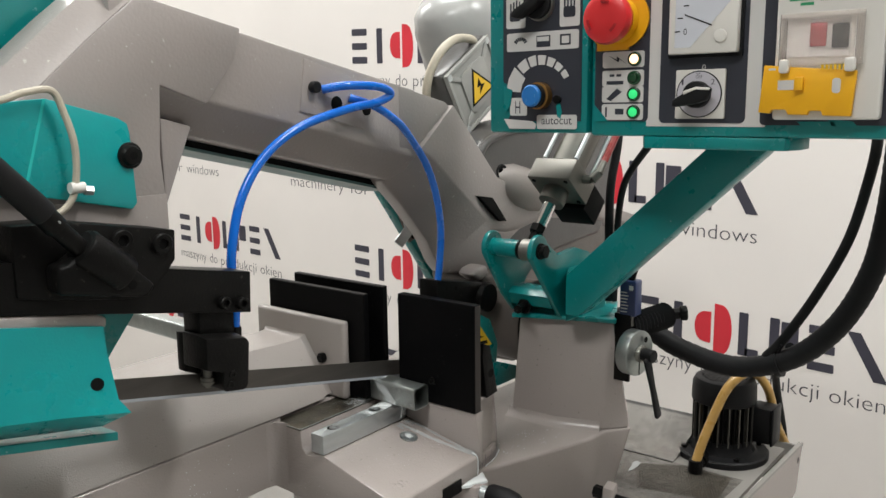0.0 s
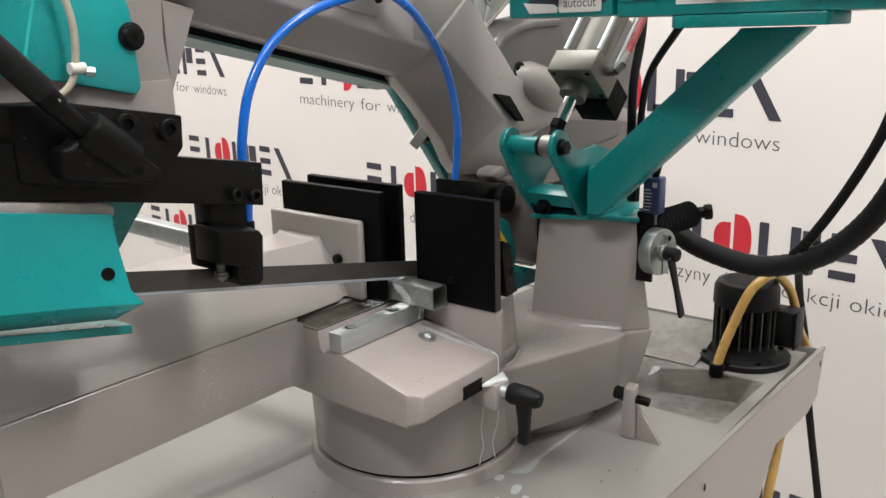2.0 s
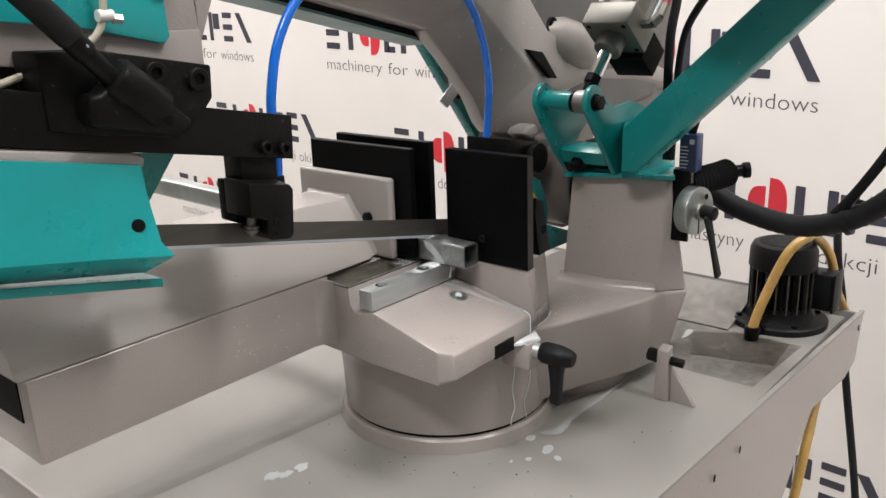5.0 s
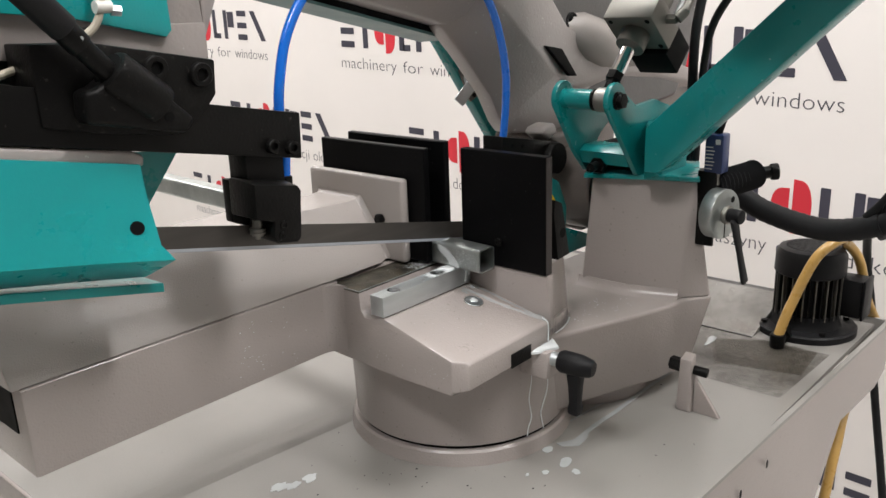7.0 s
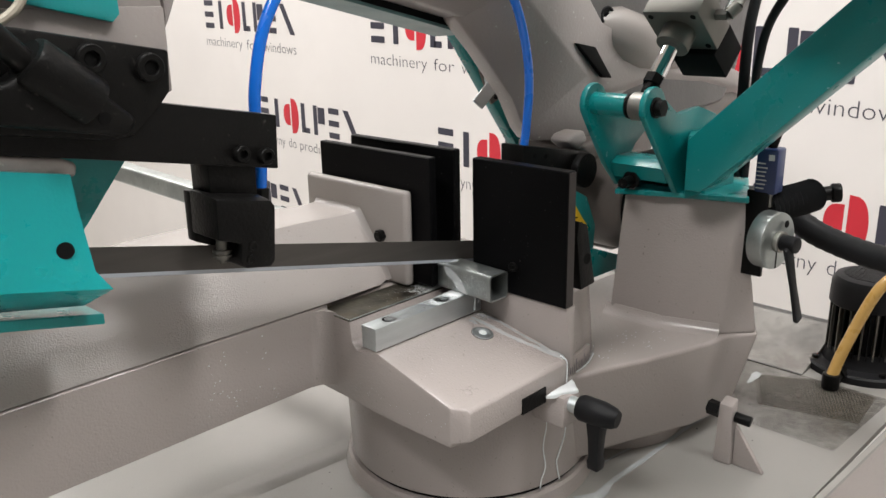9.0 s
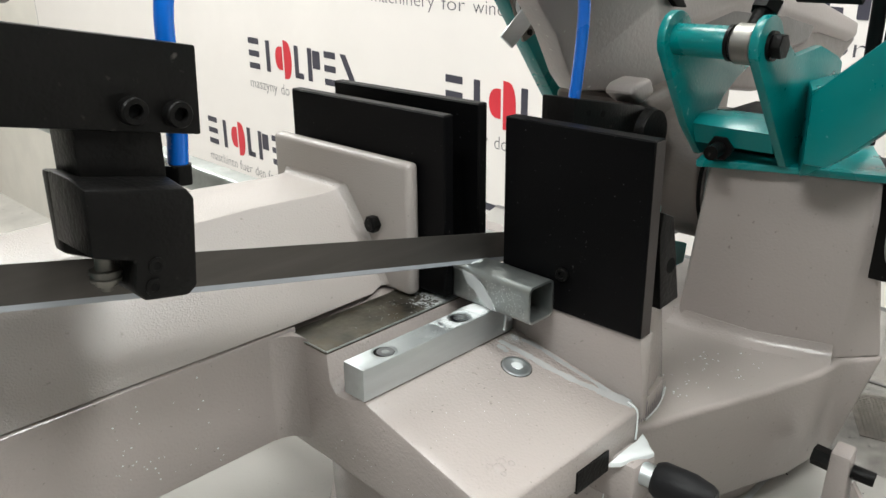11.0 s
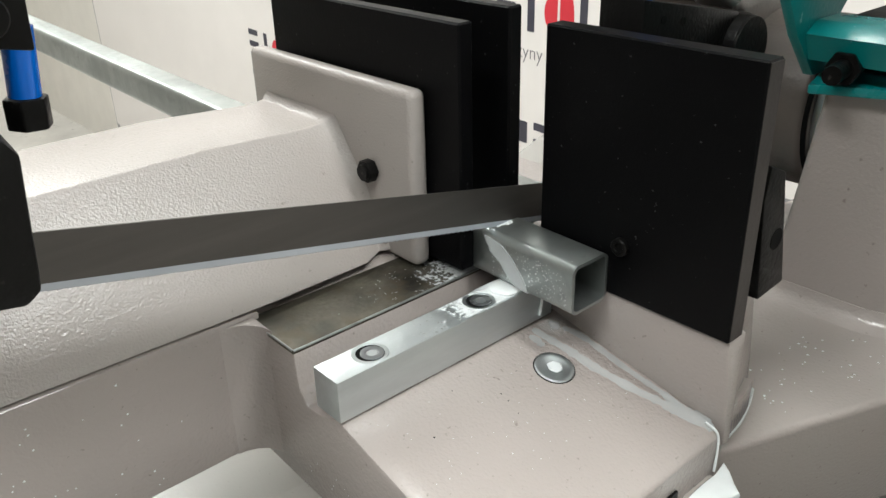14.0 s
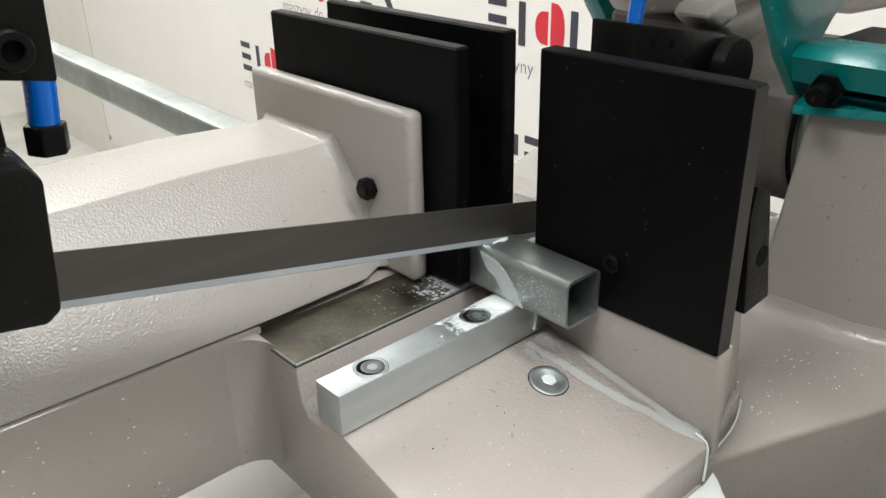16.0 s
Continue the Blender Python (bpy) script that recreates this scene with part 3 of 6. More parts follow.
part("hex_bolt", merged(hexagon((-0.575, 0.94, 0.54), (-1, 0, 0), 0.078, 0.07), rod((-0.575, 0.94, 0.54), (-0.66, 0.94, 0.54), 0.05, 16)), BLACK, jaw)

rear = thing("rear_jaw", "black oxide rear jaw plate behind the blade", "vise jaw")
part("plate", box(0.0, 0.11, 0.28, 2.14, 0.03, 1.56, 0.012, 1), BLACKJAW, rear)
part("backing", box(0.11, 0.5, 0.95, 2.0, -0.1, 0.5, 0.05), CAST, rear)
part("block", box(0.11, 0.5, 0.35, 0.7, 0.05, 0.3, 0.03), GALV, rear)

front = thing("front_jaw", "black oxide fixed jaw plate beside the workpiece", "vise jaw")
part("plate", box(0.0, 0.14, -1.34, 0.0, 0.0, 1.5, 0.01, 1), BLACKJAW, front)
part("worn_edge", box(0.012, 0.132, -1.343, -1.34, 0.01, 1.49), JAWEDGE, front)
socket_screw(front, (0.0, -0.62, 0.33), (-1, 0, 0), 0.055, 0.03, BLACK, DARK)
part("backing", box(0.14, 0.4, -0.9, -0.05, -0.1, 0.75, 0.04), CAST, front)
ear = part("ear", loft([[(0.24, y, 0.74), (0.27, y, 0.92), (0.43, y, 0.85), (0.61, y, 0.14), (0.34, y, 0.12)] for y in (-1.3, -1.18)], 0.012), BLACK, front, "black steel adjusting ear")
part("hole", rod((0.44, -1.302, 0.46), (0.44, -1.29, 0.46), 0.062, 24), DARK, ear)

# ---- column ----
column = thing("column", "grey painted cast column carrying the saw pivot", "column")
FOOT = [(0.1, -1.17), (0.92, -1.48), (1.64, -1.76), (2.25, -1.95), (2.6, -2.0), (2.96, -2.26), (4.2, -1.6), (4.4, 0.4), (2.4, 0.6), (0.6, 0.9)]
FOOT_LOW = [(0.3, -1.04), (1.0, -1.24), (1.75, -1.52), (2.3, -1.75), (2.72, -1.82), (3.05, -1.9), (4.1, -1.4), (4.3, 0.4), (2.4, 0.6), (0.9, 0.9)]
part("foot", loft([[(x, y, -0.94) for x, y in FOOT], [(x, y, -2.2) for x, y in FOOT_LOW]], 0.06, 4), GREY, column)
part("skirt", rod((2.4, -0.4, TZ), (2.4, -0.4, -2.1), 1.05, 48), GREY, column)
LOW = [(2.36, -0.4), (2.36, -1.2), (2.6, -1.93), (2.94, -2.23), (4.0, -1.65), (4.2, 0.3), (3.4, -0.1)]
TOP = [(2.17, -0.68), (2.42, -1.14), (2.64, -2.0), (2.7, -2.04), (3.7, -1.55), (3.9, 0.1), (3.1, -0.42)]
part("shaft", loft([[(x, y, -0.95) for x, y in LOW], [(x, y, 0.8) for x, y in TOP]], 0.05, 3), GREY, column)
COVE = [(0.0, 0.14), (0.012, 0.085), (0.038, 0.042), (0.08, 0.014), (0.15, 0.0)]
part("fillet", loft([[(x - d * n, y - d * m, -0.943 + h) for d, h in COVE] + [(x + 0.1, y, -0.96), (x + 0.1, y, -0.8)] for x, y, n, m in ((2.36, -0.35, 1, 0), (2.355, -0.8, 1, 0), (2.355, -1.15, 1, 0.1), (2.4, -1.36, 0.95, 0.2), (2.5, -1.65, 0.95, 0.25), (2.585, -1.9, 0.9, 0.3))]), GREY, column)

bracket = thing("pivot_bracket", "teal painted welded pivot bracket on the column", "bracket")
part("base_plate", prism([(2.05, -0.6), (2.3, -1.16), (2.62, -2.12), (3.75, -1.6), (3.9, 0.1), (3.0, -0.35)], "z", 0.8, 0.87, 0.015), TEAL, bracket)
def ear_plate(px, pz, r, y0, y1, foot):
    arc = [(px + r * math.cos(radians(a)), pz + r * math.sin(radians(a))) for a in range(200, 19, -20)]
    return prism(arc + foot, "y", y0, y1, 0.012)
part("near_ear", ear_plate(1.66, 1.99, 0.24, -1.34, -1.26, [(2.21, 1.86), (2.73, 1.9), (3.17, 1.77), (3.3, 1.7), (3.3, 0.87), (2.3, 0.87)]), TEAL, bracket)
part("far_ear", ear_plate(1.68, 1.99, 0.24, -0.52, -0.44, [(2.3, 1.97), (3.25, 1.72), (3.2, 1.62), (2.9, 1.52), (2.66, 1.38), (2.49, 1.2), (2.6, 0.87), (2.28, 0.87), (1.95, 1.2)]), TEAL, bracket)
part("cross_plate", prism([(2.05, 1.2), (2.2, 1.28), (2.5, 1.28), (2.5, 1.2)], "y", -1.26, -0.52, 0.01), TEAL, bracket)
part("front_web", prism([(2.06, 1.2), (2.12, 1.2), (2.22, 1.01), (2.16, 1.01)], "y", -1.26, -0.52), TEAL, bracket)
part("sleeve", rod((1.66, -0.5, 1.99), (1.66, -1.0, 1.99), 0.135, 28, 0.01), TEAL, bracket)
part("washer", rod((1.66, -1.0, 1.99), (1.66, -1.03, 1.99), 0.15, 24), BLACK, bracket)
part("joint_ball", lathe((1.66, -1.03, 1.99), (0, -1, 0), [(0, 0.13), (0.04, 0.165), (0.19, 0.165), (0.23, 0.13)], 28), ALU, bracket, "bright steel joint bush")
part("pivot_bolt", merged(rod((1.66, -1.34, 1.99), (1.66, -1.37, 1.99), 0.12, 28), hexagon((1.66, -1.37, 1.99), (0, -1, 0), 0.105, 0.08)), BLACK, bracket)
part("set_screw", merged(hexagon((2.2, -0.78, 1.0), (-1, -0.15, 0), 0.12, 0.12), rod((2.2, -0.78, 1.0), (1.86, -0.83, 1.0), 0.065, 16)), BLACK, bracket)
# Added black block, standing in for the darkness between the ears.
part("ear_gap_shade", box(2.52, 3.25, -1.22, -0.56, 0.88, 1.26, 0.04), BLACK, bracket, "black block added to darken the gap between the ears")
part("pivot_bearing", rod((3.35, -0.46, 0.4), (3.35, -0.36, 0.4), 0.62, 48, 0.02), STEEL, bracket, "bright pivot thrust ring beside the column")
part("weld_bead", rod((2.62, -1.36, 0.86), (2.62, -1.36, 0.95), 0.07, 14, 0.03), TEAL, bracket)

# ---- hydraulic cylinder ----
ram = thing("lift_cylinder", "aluminium feed cylinder with a chromed rod", "cylinder")
A = Vector((1.66, -1.14, 1.99))
DIR = Vector((0.62, -0.08, 0.77)).normalized()
SD = Vector((0, -1, 0))
UPD = DIR.cross(SD)
def along(d, s=0.0, u=0.0):
    return A + d * DIR + s * SD + u * UPD
def ram_box(d0, d1, s0, s1, u0, u1, bevel=0.02):
    return loft([[along(d, s, u) for s, u in ((s0, u0), (s1, u0), (s1, u1), (s0, u1))] for d in (d0, d1)], bevel)
part("rod_eye", merged(rod(along(0, -0.1), along(0, 0.1), 0.15, 24, 0.01), rod(along(0.05), along(0.32), 0.08, 18), rod(along(0.3), along(0.42), 0.12, 6)), BLACK, ram)
part("piston_rod", rod(along(0.4), along(0.95), 0.1, 28), CHROME, ram)
part("gland", rod(along(0.84), along(1.08), 0.2, 32, 0.02), CASTALU, ram)
head_block = part("end_block", ram_box(1.06, 1.42, -0.36, 0.36, -0.36, 0.36, 0.025), CASTALU, ram)
for s in (-0.27, 0.27):
    for u in (-0.27, 0.27):
        part("block_screw", rod(along(1.06, s, u), along(1.052, s, u), 0.035, 12), DARK, head_block)
part("barrel", rod(along(1.48), along(4.6), 0.27, 36), CASTALU, ram)
for s, u in ((-0.27, -0.27), (-0.27, 0.27), (0.27, -0.27), (0.27, 0.27)):
    part("tie_rod", rod(along(1.48, s, u), along(4.6, s, u), 0.035, 10), STEEL, ram)
part("fitting", merged(rod(along(1.3, 0.36), along(1.3, 0.5), 0.07, 6), rod(along(1.3, 0.5), along(1.42, 0.56), 0.075, 16), rod(along(1.42, 0.56), along(1.62, 0.56), 0.06, 16)), CASTALU, ram)
part("red_pipe", rod(along(1.6, 0.56), along(4.6, 0.56), 0.055, 16), REDPIPE, ram, "thin red pipe")
part("black_end", ram_box(1.0, 1.45, -0.25, 0.34, 0.37, 0.85, 0.02), DARK, ram)

# ---- limit switch, adjusting disc and lever at the column's side ----
switch = thing("limit_switch", "dark blue limit switch with faint printing", "switch")
part("body", prism(rect(-2.38, -2.12, 0.92, 1.47, 0.03), "x", 2.72, 2.95, 0.02), BLUEBODY, switch)
for i in range(7):
    part("print_bar", facing(rect(-2.24 - 0.012 * (i % 3), -2.14, 0.98 + 0.05 * i, 0.995 + 0.05 * i), 2.719, 0.002), LABELGREY, switch)
part("print_bar", facing(rect(-2.34, -2.27, 1.33, 1.40), 2.719, 0.002), LABELGREY, switch)
part("neck", rod((2.83, -2.25, 1.47), (2.85, -2.3, 1.68), 0.06, 14), BLACK, switch)
part("plunger", rod((2.83, -2.28, 0.75), (2.83, -2.26, 0.93), 0.045, 14), ALU, switch)

dial = thing("stop_disc", "aluminium stop disc with a black clamping lever", "disc")
DAX, DC = Vector((-0.18, -0.98, 0.0)).normalized(), Vector((2.74, -2.28, 0.38))
part("disc", rod(DC, DC + 0.2 * DAX, 0.35, 48, 0.015), GALV, dial)
part("rim_mark", rod(DC + 0.2 * DAX + Vector((0.1, -0.05, 0.2)), DC + 0.204 * DAX + Vector((0.1, -0.05, 0.2)), 0.045, 16), DARK, dial)
part("groove", loft([[DC + k * DAX + Vector((0.04 * DAX.y * s, -0.04 * DAX.x * s, h)) for s, h in ((-0.3, -0.34), (0.3, -0.34), (0.3, -0.1), (-0.3, -0.1))] for k in (0.19, 0.203)]), DARK, dial)
part("hub", rod(DC + 0.2 * DAX, DC + 0.27 * DAX, 0.13, 24, 0.01), ALU, dial)
part("cap", rod(DC + 0.25 * DAX, DC + 0.46 * DAX, 0.1, 24, 0.02), PLASTIC, dial)
part("lever", loft([[(2.58 + d * 0.02 + w, -2.68 - d * 0.2, 0.36 - d * 0.88 + w * 0.2) for w in (-k, k)] + [(2.58 + d * 0.02 + w, -2.62 - d * 0.2, 0.36 - d * 0.88) for w in (k, -k)] for d, k in ((0, 0.1), (0.5, 0.065), (1.0, 0.085))], 0.03), PLASTIC, dial)
part("mount_plate", box(2.72, 2.78, -2.3, -2.04, -0.12, 0.95, 0.01), BLACK, dial)
bell = thing("spring_bellows", "black ribbed spring sleeve with a threaded end", "spring")
part("ribs", hose([(2.9, -2.2, 0.72), (3.15, -2.34, 0.75), (3.4, -2.46, 0.78), (3.58, -2.52, 0.8)], 0.21, 20, 9, 0.035), RUBBER, bell)
part("bolt_end", merged(rod((3.58, -2.52, 0.8), (3.72, -2.68, 0.82), 0.09, 16), rod((3.72, -2.68, 0.82), (3.78, -2.78, 0.83), 0.12, 20, 0.02)), BLACK, bell)

# ---- clamping lever and stop on the tray ----
clamp = thing("clamp_lever", "black plastic clamping lever on the turntable", "lever")
part("lug", box(-0.26, 0.06, -1.54, -1.1, -1.28, -0.9, 0.05), CAST, clamp)
part("stud", rod((-0.12, -1.52, -1.01), (-0.1, -1.66, -1.02), 0.09, 18), STEEL, clamp)
part("hub", lathe((-0.1, -1.62, -1.02), (0.14, -0.98, -0.06), [(0, 0.12), (0.05, 0.145), (0.28, 0.145), (0.42, 0.115), (0.46, 0.09), (0.46, 0.06)], 28), PLASTIC, clamp)
part("handle", loft([[(-0.07 + w, -1.84 + s, -1.05 - d) for w, s in ((-k, -k), (k, -k), (k, k), (-k, k))] for d, k in ((0, 0.1), (0.28, 0.075), (0.5, 0.065), (0.56, 0.078), (0.66, 0.07))], 0.025), PLASTIC, clamp)
stop = thing("stop_bracket", "small grey welded stop with a black set screw", "stop")
part("post", loft([[(2.2, -2.12, TZ), (2.2, -2.36, TZ), (2.38, -2.36, TZ), (2.38, -2.12, TZ)], [(2.23, -2.14, -1.7), (2.23, -2.32, -1.7), (2.41, -2.32, -1.64), (2.41, -2.14, -1.64)]], 0.03), GREY, stop)
part("gusset", prism([(-2.36, TZ), (-2.75, TZ), (-2.36, -1.95)], "x", 2.27, 2.34, 0.01), GREY, stop)
part("set_screw", rod((2.3, -2.33, -1.85), (2.33, -2.53, -1.87), 0.07, 16, 0.01), BLACK, stop)
part("lock_nut", rod((2.3, -2.14, -1.83), (2.3, -1.98, -1.82), 0.1, 6), BLACK, stop)

# ---- coolant pump ----
pump = thing("coolant_pump", "black coolant pump with a finned motor body", "pump")
PXc, PYc = 6.42, -2.56
part("flange", lathe((PXc, PYc, TZ), (0, 0, 1), [(0, 0.85), (0.1, 0.85), (0.13, 0.82), (0.13, 0.5)], 48), PLASTIC, pump)
for a in (40, 130, 220, 310):
    part("flange_bolt", rod((PXc + 0.73 * math.cos(radians(a)), PYc + 0.73 * math.sin(radians(a)), TZ + 0.13), (PXc + 0.73 * math.cos(radians(a)), PYc + 0.73 * math.sin(radians(a)), TZ + 0.18), 0.055, 6), BLACK, pump)
part("neck", lathe((PXc, PYc, TZ + 0.12), (0, 0, 1), [(0, 0.6), (0.1, 0.55), (0.25, 0.55)], 32), PLASTIC, pump)
part("core", rod((PXc, PYc, TZ + 0.3), (PXc, PYc, TZ + 1.1), 0.48, 36), BLACK, pump)
# Lighter metal for every other fin, painting streaks of reflected light.
FIN = material("light_fin_metal", (0.15, 0.14, 0.122), 0.38, metal=0.5, tint=0.15, tint_scale=30)
for i in range(36):
    a = radians(i * 10)
    c, s = math.cos(a), math.sin(a)
    part("fin", loft([[(PXc + r * c - w * s, PYc + r * s + w * c, z) for r, w in ((0.47, -0.016), (0.56, -0.011), (0.56, 0.011), (0.47, 0.016))] for z in (TZ + 0.3, TZ + 1.08)]), FIN if i % 2 else BLACK, pump)
part("cowl", lathe((PXc, PYc, TZ + 1.06), (0, 0, 1), [(0, 0.57), (0.02, 0.59), (0.34, 0.58), (0.44, 0.53), (0.47, 0.45), (0.47, 0.4)], 48), PLASTIC, pump)
part("grille_plate", rod((PXc, PYc, TZ + 1.46), (PXc, PYc, TZ + 1.5), 0.44, 40), DARK, pump)
for i in range(-6, 7):
    w = math.sqrt(max(0.0, 0.41**2 - (i * 0.064) ** 2))
    part("grille_bar", box(PXc + i * 0.064 - 0.02, PXc + i * 0.064 + 0.02, PYc - w, PYc + w, TZ + 1.5, TZ + 1.54), PLASTIC, pump)
    part("grille_bar", box(PXc - w, PXc + w, PYc + i * 0.064 - 0.012, PYc + i * 0.064 + 0.012, TZ + 1.5, TZ + 1.535), PLASTIC, pump)
part("terminal_box", box(PXc + 0.0, PXc + 0.46, PYc - 0.88, PYc - 0.48, TZ + 0.34, TZ + 1.02, 0.04), PLASTIC, pump)
part("terminal_lid", box(PXc - 0.02, PXc + 0.48, PYc - 0.93, PYc - 0.88, TZ + 0.32, TZ + 1.04, 0.02), PLASTIC, pump)
part("outlet", merged(rod((5.2, -2.5, TZ + 0.08), (5.75, -2.44, TZ + 0.16), 0.11, 6), rod((5.22, -2.5, TZ + 0.02), (5.22, -2.5, TZ + 0.26), 0.125, 16, 0.02), hexagon((5.5, -2.47, TZ + 0.12), (1, 0.1, 0.12), 0.15, 0.12)), BLACK, pump)
solo("coolant_hose", hose([(5.22, -2.5, TZ + 0.2), (5.4, -2.6, -1.79), (5.7, -2.84, -0.98), (6.1, -3.06, -0.72), (6.6, -3.02, -0.86), (6.95, -3.2, -1.25), (7.15, -3.35, -2.0), (7.5, -3.5, -2.7), (7.1, -3.5, -3.4), (6.2, -3.45, -3.7), (5.65, -3.5, -4.2), (5.2, -3.5, -5.1), (5.0, -3.4, -6.5)], 0.085, 14, 8), AMBER, "translucent amber coolant hose looped from the pump", "hose")

# ---- conduits ----
cond = thing("power_conduit", "thick black corrugated power conduit hanging in a loop", "conduit")
part("sleeve", hose([(3.3, -1.4, 0.7), (4.0, -1.85, 0.5), (4.2, -2.49, 0.11), (4.2, -3.43, -0.04), (4.2, -4.27, 0.24), (4.2, -4.87, 0.82), (4.2, -5.27, 1.64), (4.1, -5.45, 2.5), (3.6, -5.6, 3.5), (2.6, -5.8, 4.2)], 0.17, 16, 14, 0.008), RUBBER, cond)
part("cable_tie", rod((4.2, -4.05, 0.1), (4.2, -4.12, 0.13), 0.2, 20), PLASTIC, cond)
part("tie_tail", rod((4.15, -4.1, 0.3), (4.1, -4.15, 0.46), 0.02, 6), PLASTIC, cond)
solo("thin_conduit", hose([(4.2, -3.9, 0.2), (4.2, -4.13, 0.5), (4.2, -4.54, 1.21), (4.2, -4.94, 2.1), (4.2, -5.14, 2.92), (3.8, -5.3, 3.6), (2.8, -5.4, 4.2)], 0.075, 12, 8), RUBBER, "thin black cable tied to the thick conduit", "cable")
solo("pump_cable", hose([(4.6, -4.15, 0.3), (7.0, -3.3, -0.6), (8.1, -3.06, -1.6), (8.2, -3.22, -2.6), (8.2, -3.42, -4.1), (8.2, -3.86, -6.66), (8.0, -4.2, -9.0), (7.6, -4.5, FLOOR_Z + 0.1)], 0.075, 12, 8), RUBBER, "black pump cable hanging past the tray corner", "cable")
solo("panel_cable", hose([(3.9, -1.5, 5.0), (3.84, -1.5, 3.6), (3.6, -1.5, 2.8), (3.57, -1.5, 2.05), (3.6, -1.5, 0.9)], 0.07, 12, 8), RUBBER, "black cable hanging straight behind the panel", "cable", "panel cables")
solo("panel_cable", hose([(1.8, -3.2, 3.9), (2.5, -2.6, 3.5), (3.2, -1.95, 2.95), (3.5, -1.7, 2.4), (3.6, -1.62, 1.6), (3.6, -1.6, 0.9)], 0.055, 12, 8), RUBBER, "thin black cable bending from the panel to the column", "cable", "panel cables")

# ---- control panel on its arm ----
panel = thing("control_panel", "teal control panel with switches and lamps on an arm", "control panel")
part("arm", prism([(-1.58, 1.0), (-1.58, 1.6), (-3.6, 3.5), (-3.64, 3.56), (-4.44, 3.56), (-1.88, 1.08), (-1.78, 1.0)], "x", 2.0, 2.45, 0.025), TEAL, panel)
part("foot_gusset", prism([(2.5, -1.36), (2.06, -1.56), (3.3, -1.6), (3.3, -1.36)], "z", 0.87, 1.62, 0.015), TEAL, panel)
part("head_plate", prism([(0.98, -3.2), (0.74, -3.32), (0.74, -4.94), (0.98, -5.05), (1.3, -5.05), (2.5, -4.5), (2.5, -3.5), (1.3, -3.2)], "z", 3.58, 3.72, 0.02), TEAL, panel)

PX0 = 0.75
part("case", box(PX0, 2.3, -6.6, -2.6, 3.72, 6.4, 0.04), TEAL, panel)
part("side_case", box(PX0 - 0.06, 2.1, -2.58, -1.12, 3.75, 6.4, 0.04), TEAL, panel)
XL, XR = PX0 - 0.064, PX0 - 0.004
part("side_label", facing([(-1.35, 6.2), (-1.35, 4.42), (-1.36, 4.40), (-1.47, 4.36), (-1.50, 4.05), (-1.42, 3.9), (-2.50, 3.9), (-2.50, 6.2)], XL, 0.012), LABELDARK, panel, "dark navy label plate with peeled edges")
part("main_label", facing(rect(-3.36, -2.66, 3.9, 6.2, 0.05), XR, 0.012), LABELDARK, panel)
part("grey_band", facing(rect(-4.72, -3.34, 3.84, 6.2), XR + 0.002, 0.008), LABELGREY, panel)
part("main_label", facing(rect(-4.5, -3.5, 3.88, 6.2, 0.06), XR, 0.014), LABELDARK, panel)
part("main_label", facing(rect(-6.2, -4.66, 3.86, 6.2, 0.05), XR, 0.014), LABELDARK, panel)


def tag(poly, x, mat=LABELGREY, name="pictogram_tag"):
    return part(name, facing(poly, x, 0.006), mat, panel)


for y0, y1, z0, z1 in ((-1.69, -1.40, 5.08, 5.6), (-2.47, -2.19, 5.06, 5.6), (-2.46, -1.41, 4.79, 5.02), (-1.72, -1.46, 3.97, 4.2), (-2.45, -1.87, 3.8, 3.98)):
    tag(rect(y0, y1, z0, z1, 0.03), XL - 0.012)
for y in (-1.54, -2.33):
    for k in range(4):
        tag(rect(y - 0.075 + 0.045 * k, y - 0.055 + 0.045 * k, 5.3, 5.43 - 0.02 * abs(k - 1)), XL - 0.018, LABELDARK, "pictogram_line")
    tag(rect(y - 0.08, y + 0.085, 5.17, 5.3, 0.03), XL - 0.018, LABELDARK, "pictogram_line")
for i in range(7):
    t0, t1 = radians(150 - i * 18), radians(150 - i * 18 - 12)
    tag([(-1.62 - r * math.cos(t), 4.85 + r * math.sin(t)) for r, t in ((0.07, t0), (0.115, t0), (0.115, t1), (0.07, t1))], XL - 0.018, LABELDARK, "pictogram_line")
tag(rect(-2.06, -1.86, 4.83, 4.97), XL - 0.018, LABELDARK, "pictogram_line")
tag(rect(-2.045, -1.875, 4.9, 4.955), XL - 0.024, LABELGREY, "pictogram_line")
for q in (rect(-2.35, -2.33, 4.84, 4.97), rect(-2.22, -2.2, 4.84, 4.97), rect(-2.35, -2.2, 4.95, 4.97), rect(-2.35, -2.2, 4.84, 4.86)):
    tag(q, XL - 0.018, LABELDARK, "pictogram_line")
SEGS = [(176, 139, 0.30, 0.52), (135, 117, 0.36, 0.50), (113, 99, 0.36, 0.49), (95, 80, 0.36, 0.48), (76, 62, 0.36, 0.47), (58, 45, 0.37, 0.46), (40, 27, 0.38, 0.46)]
for a, b, r0, r1 in SEGS:
    tag([(-1.92 - r * math.cos(radians(t)), 4.25 + r * math.sin(radians(t))) for r, t in ((r0, a), (r1, a), (r1, (a + b) / 2), (r1, b), (r0, b), (r0, (a + b) / 2))], XL - 0.012, LABELGREY, "scale_segment")
part("writing", on_face(text_mesh("autocut", 0.44, 0.105), XL - 0.0195, -1.94, 3.86), LABELDARK, panel)
part("writing", on_face(text_mesh("H", 0.08, 0.16), XL - 0.0195, -1.54, 4.0), LABELDARK, panel)
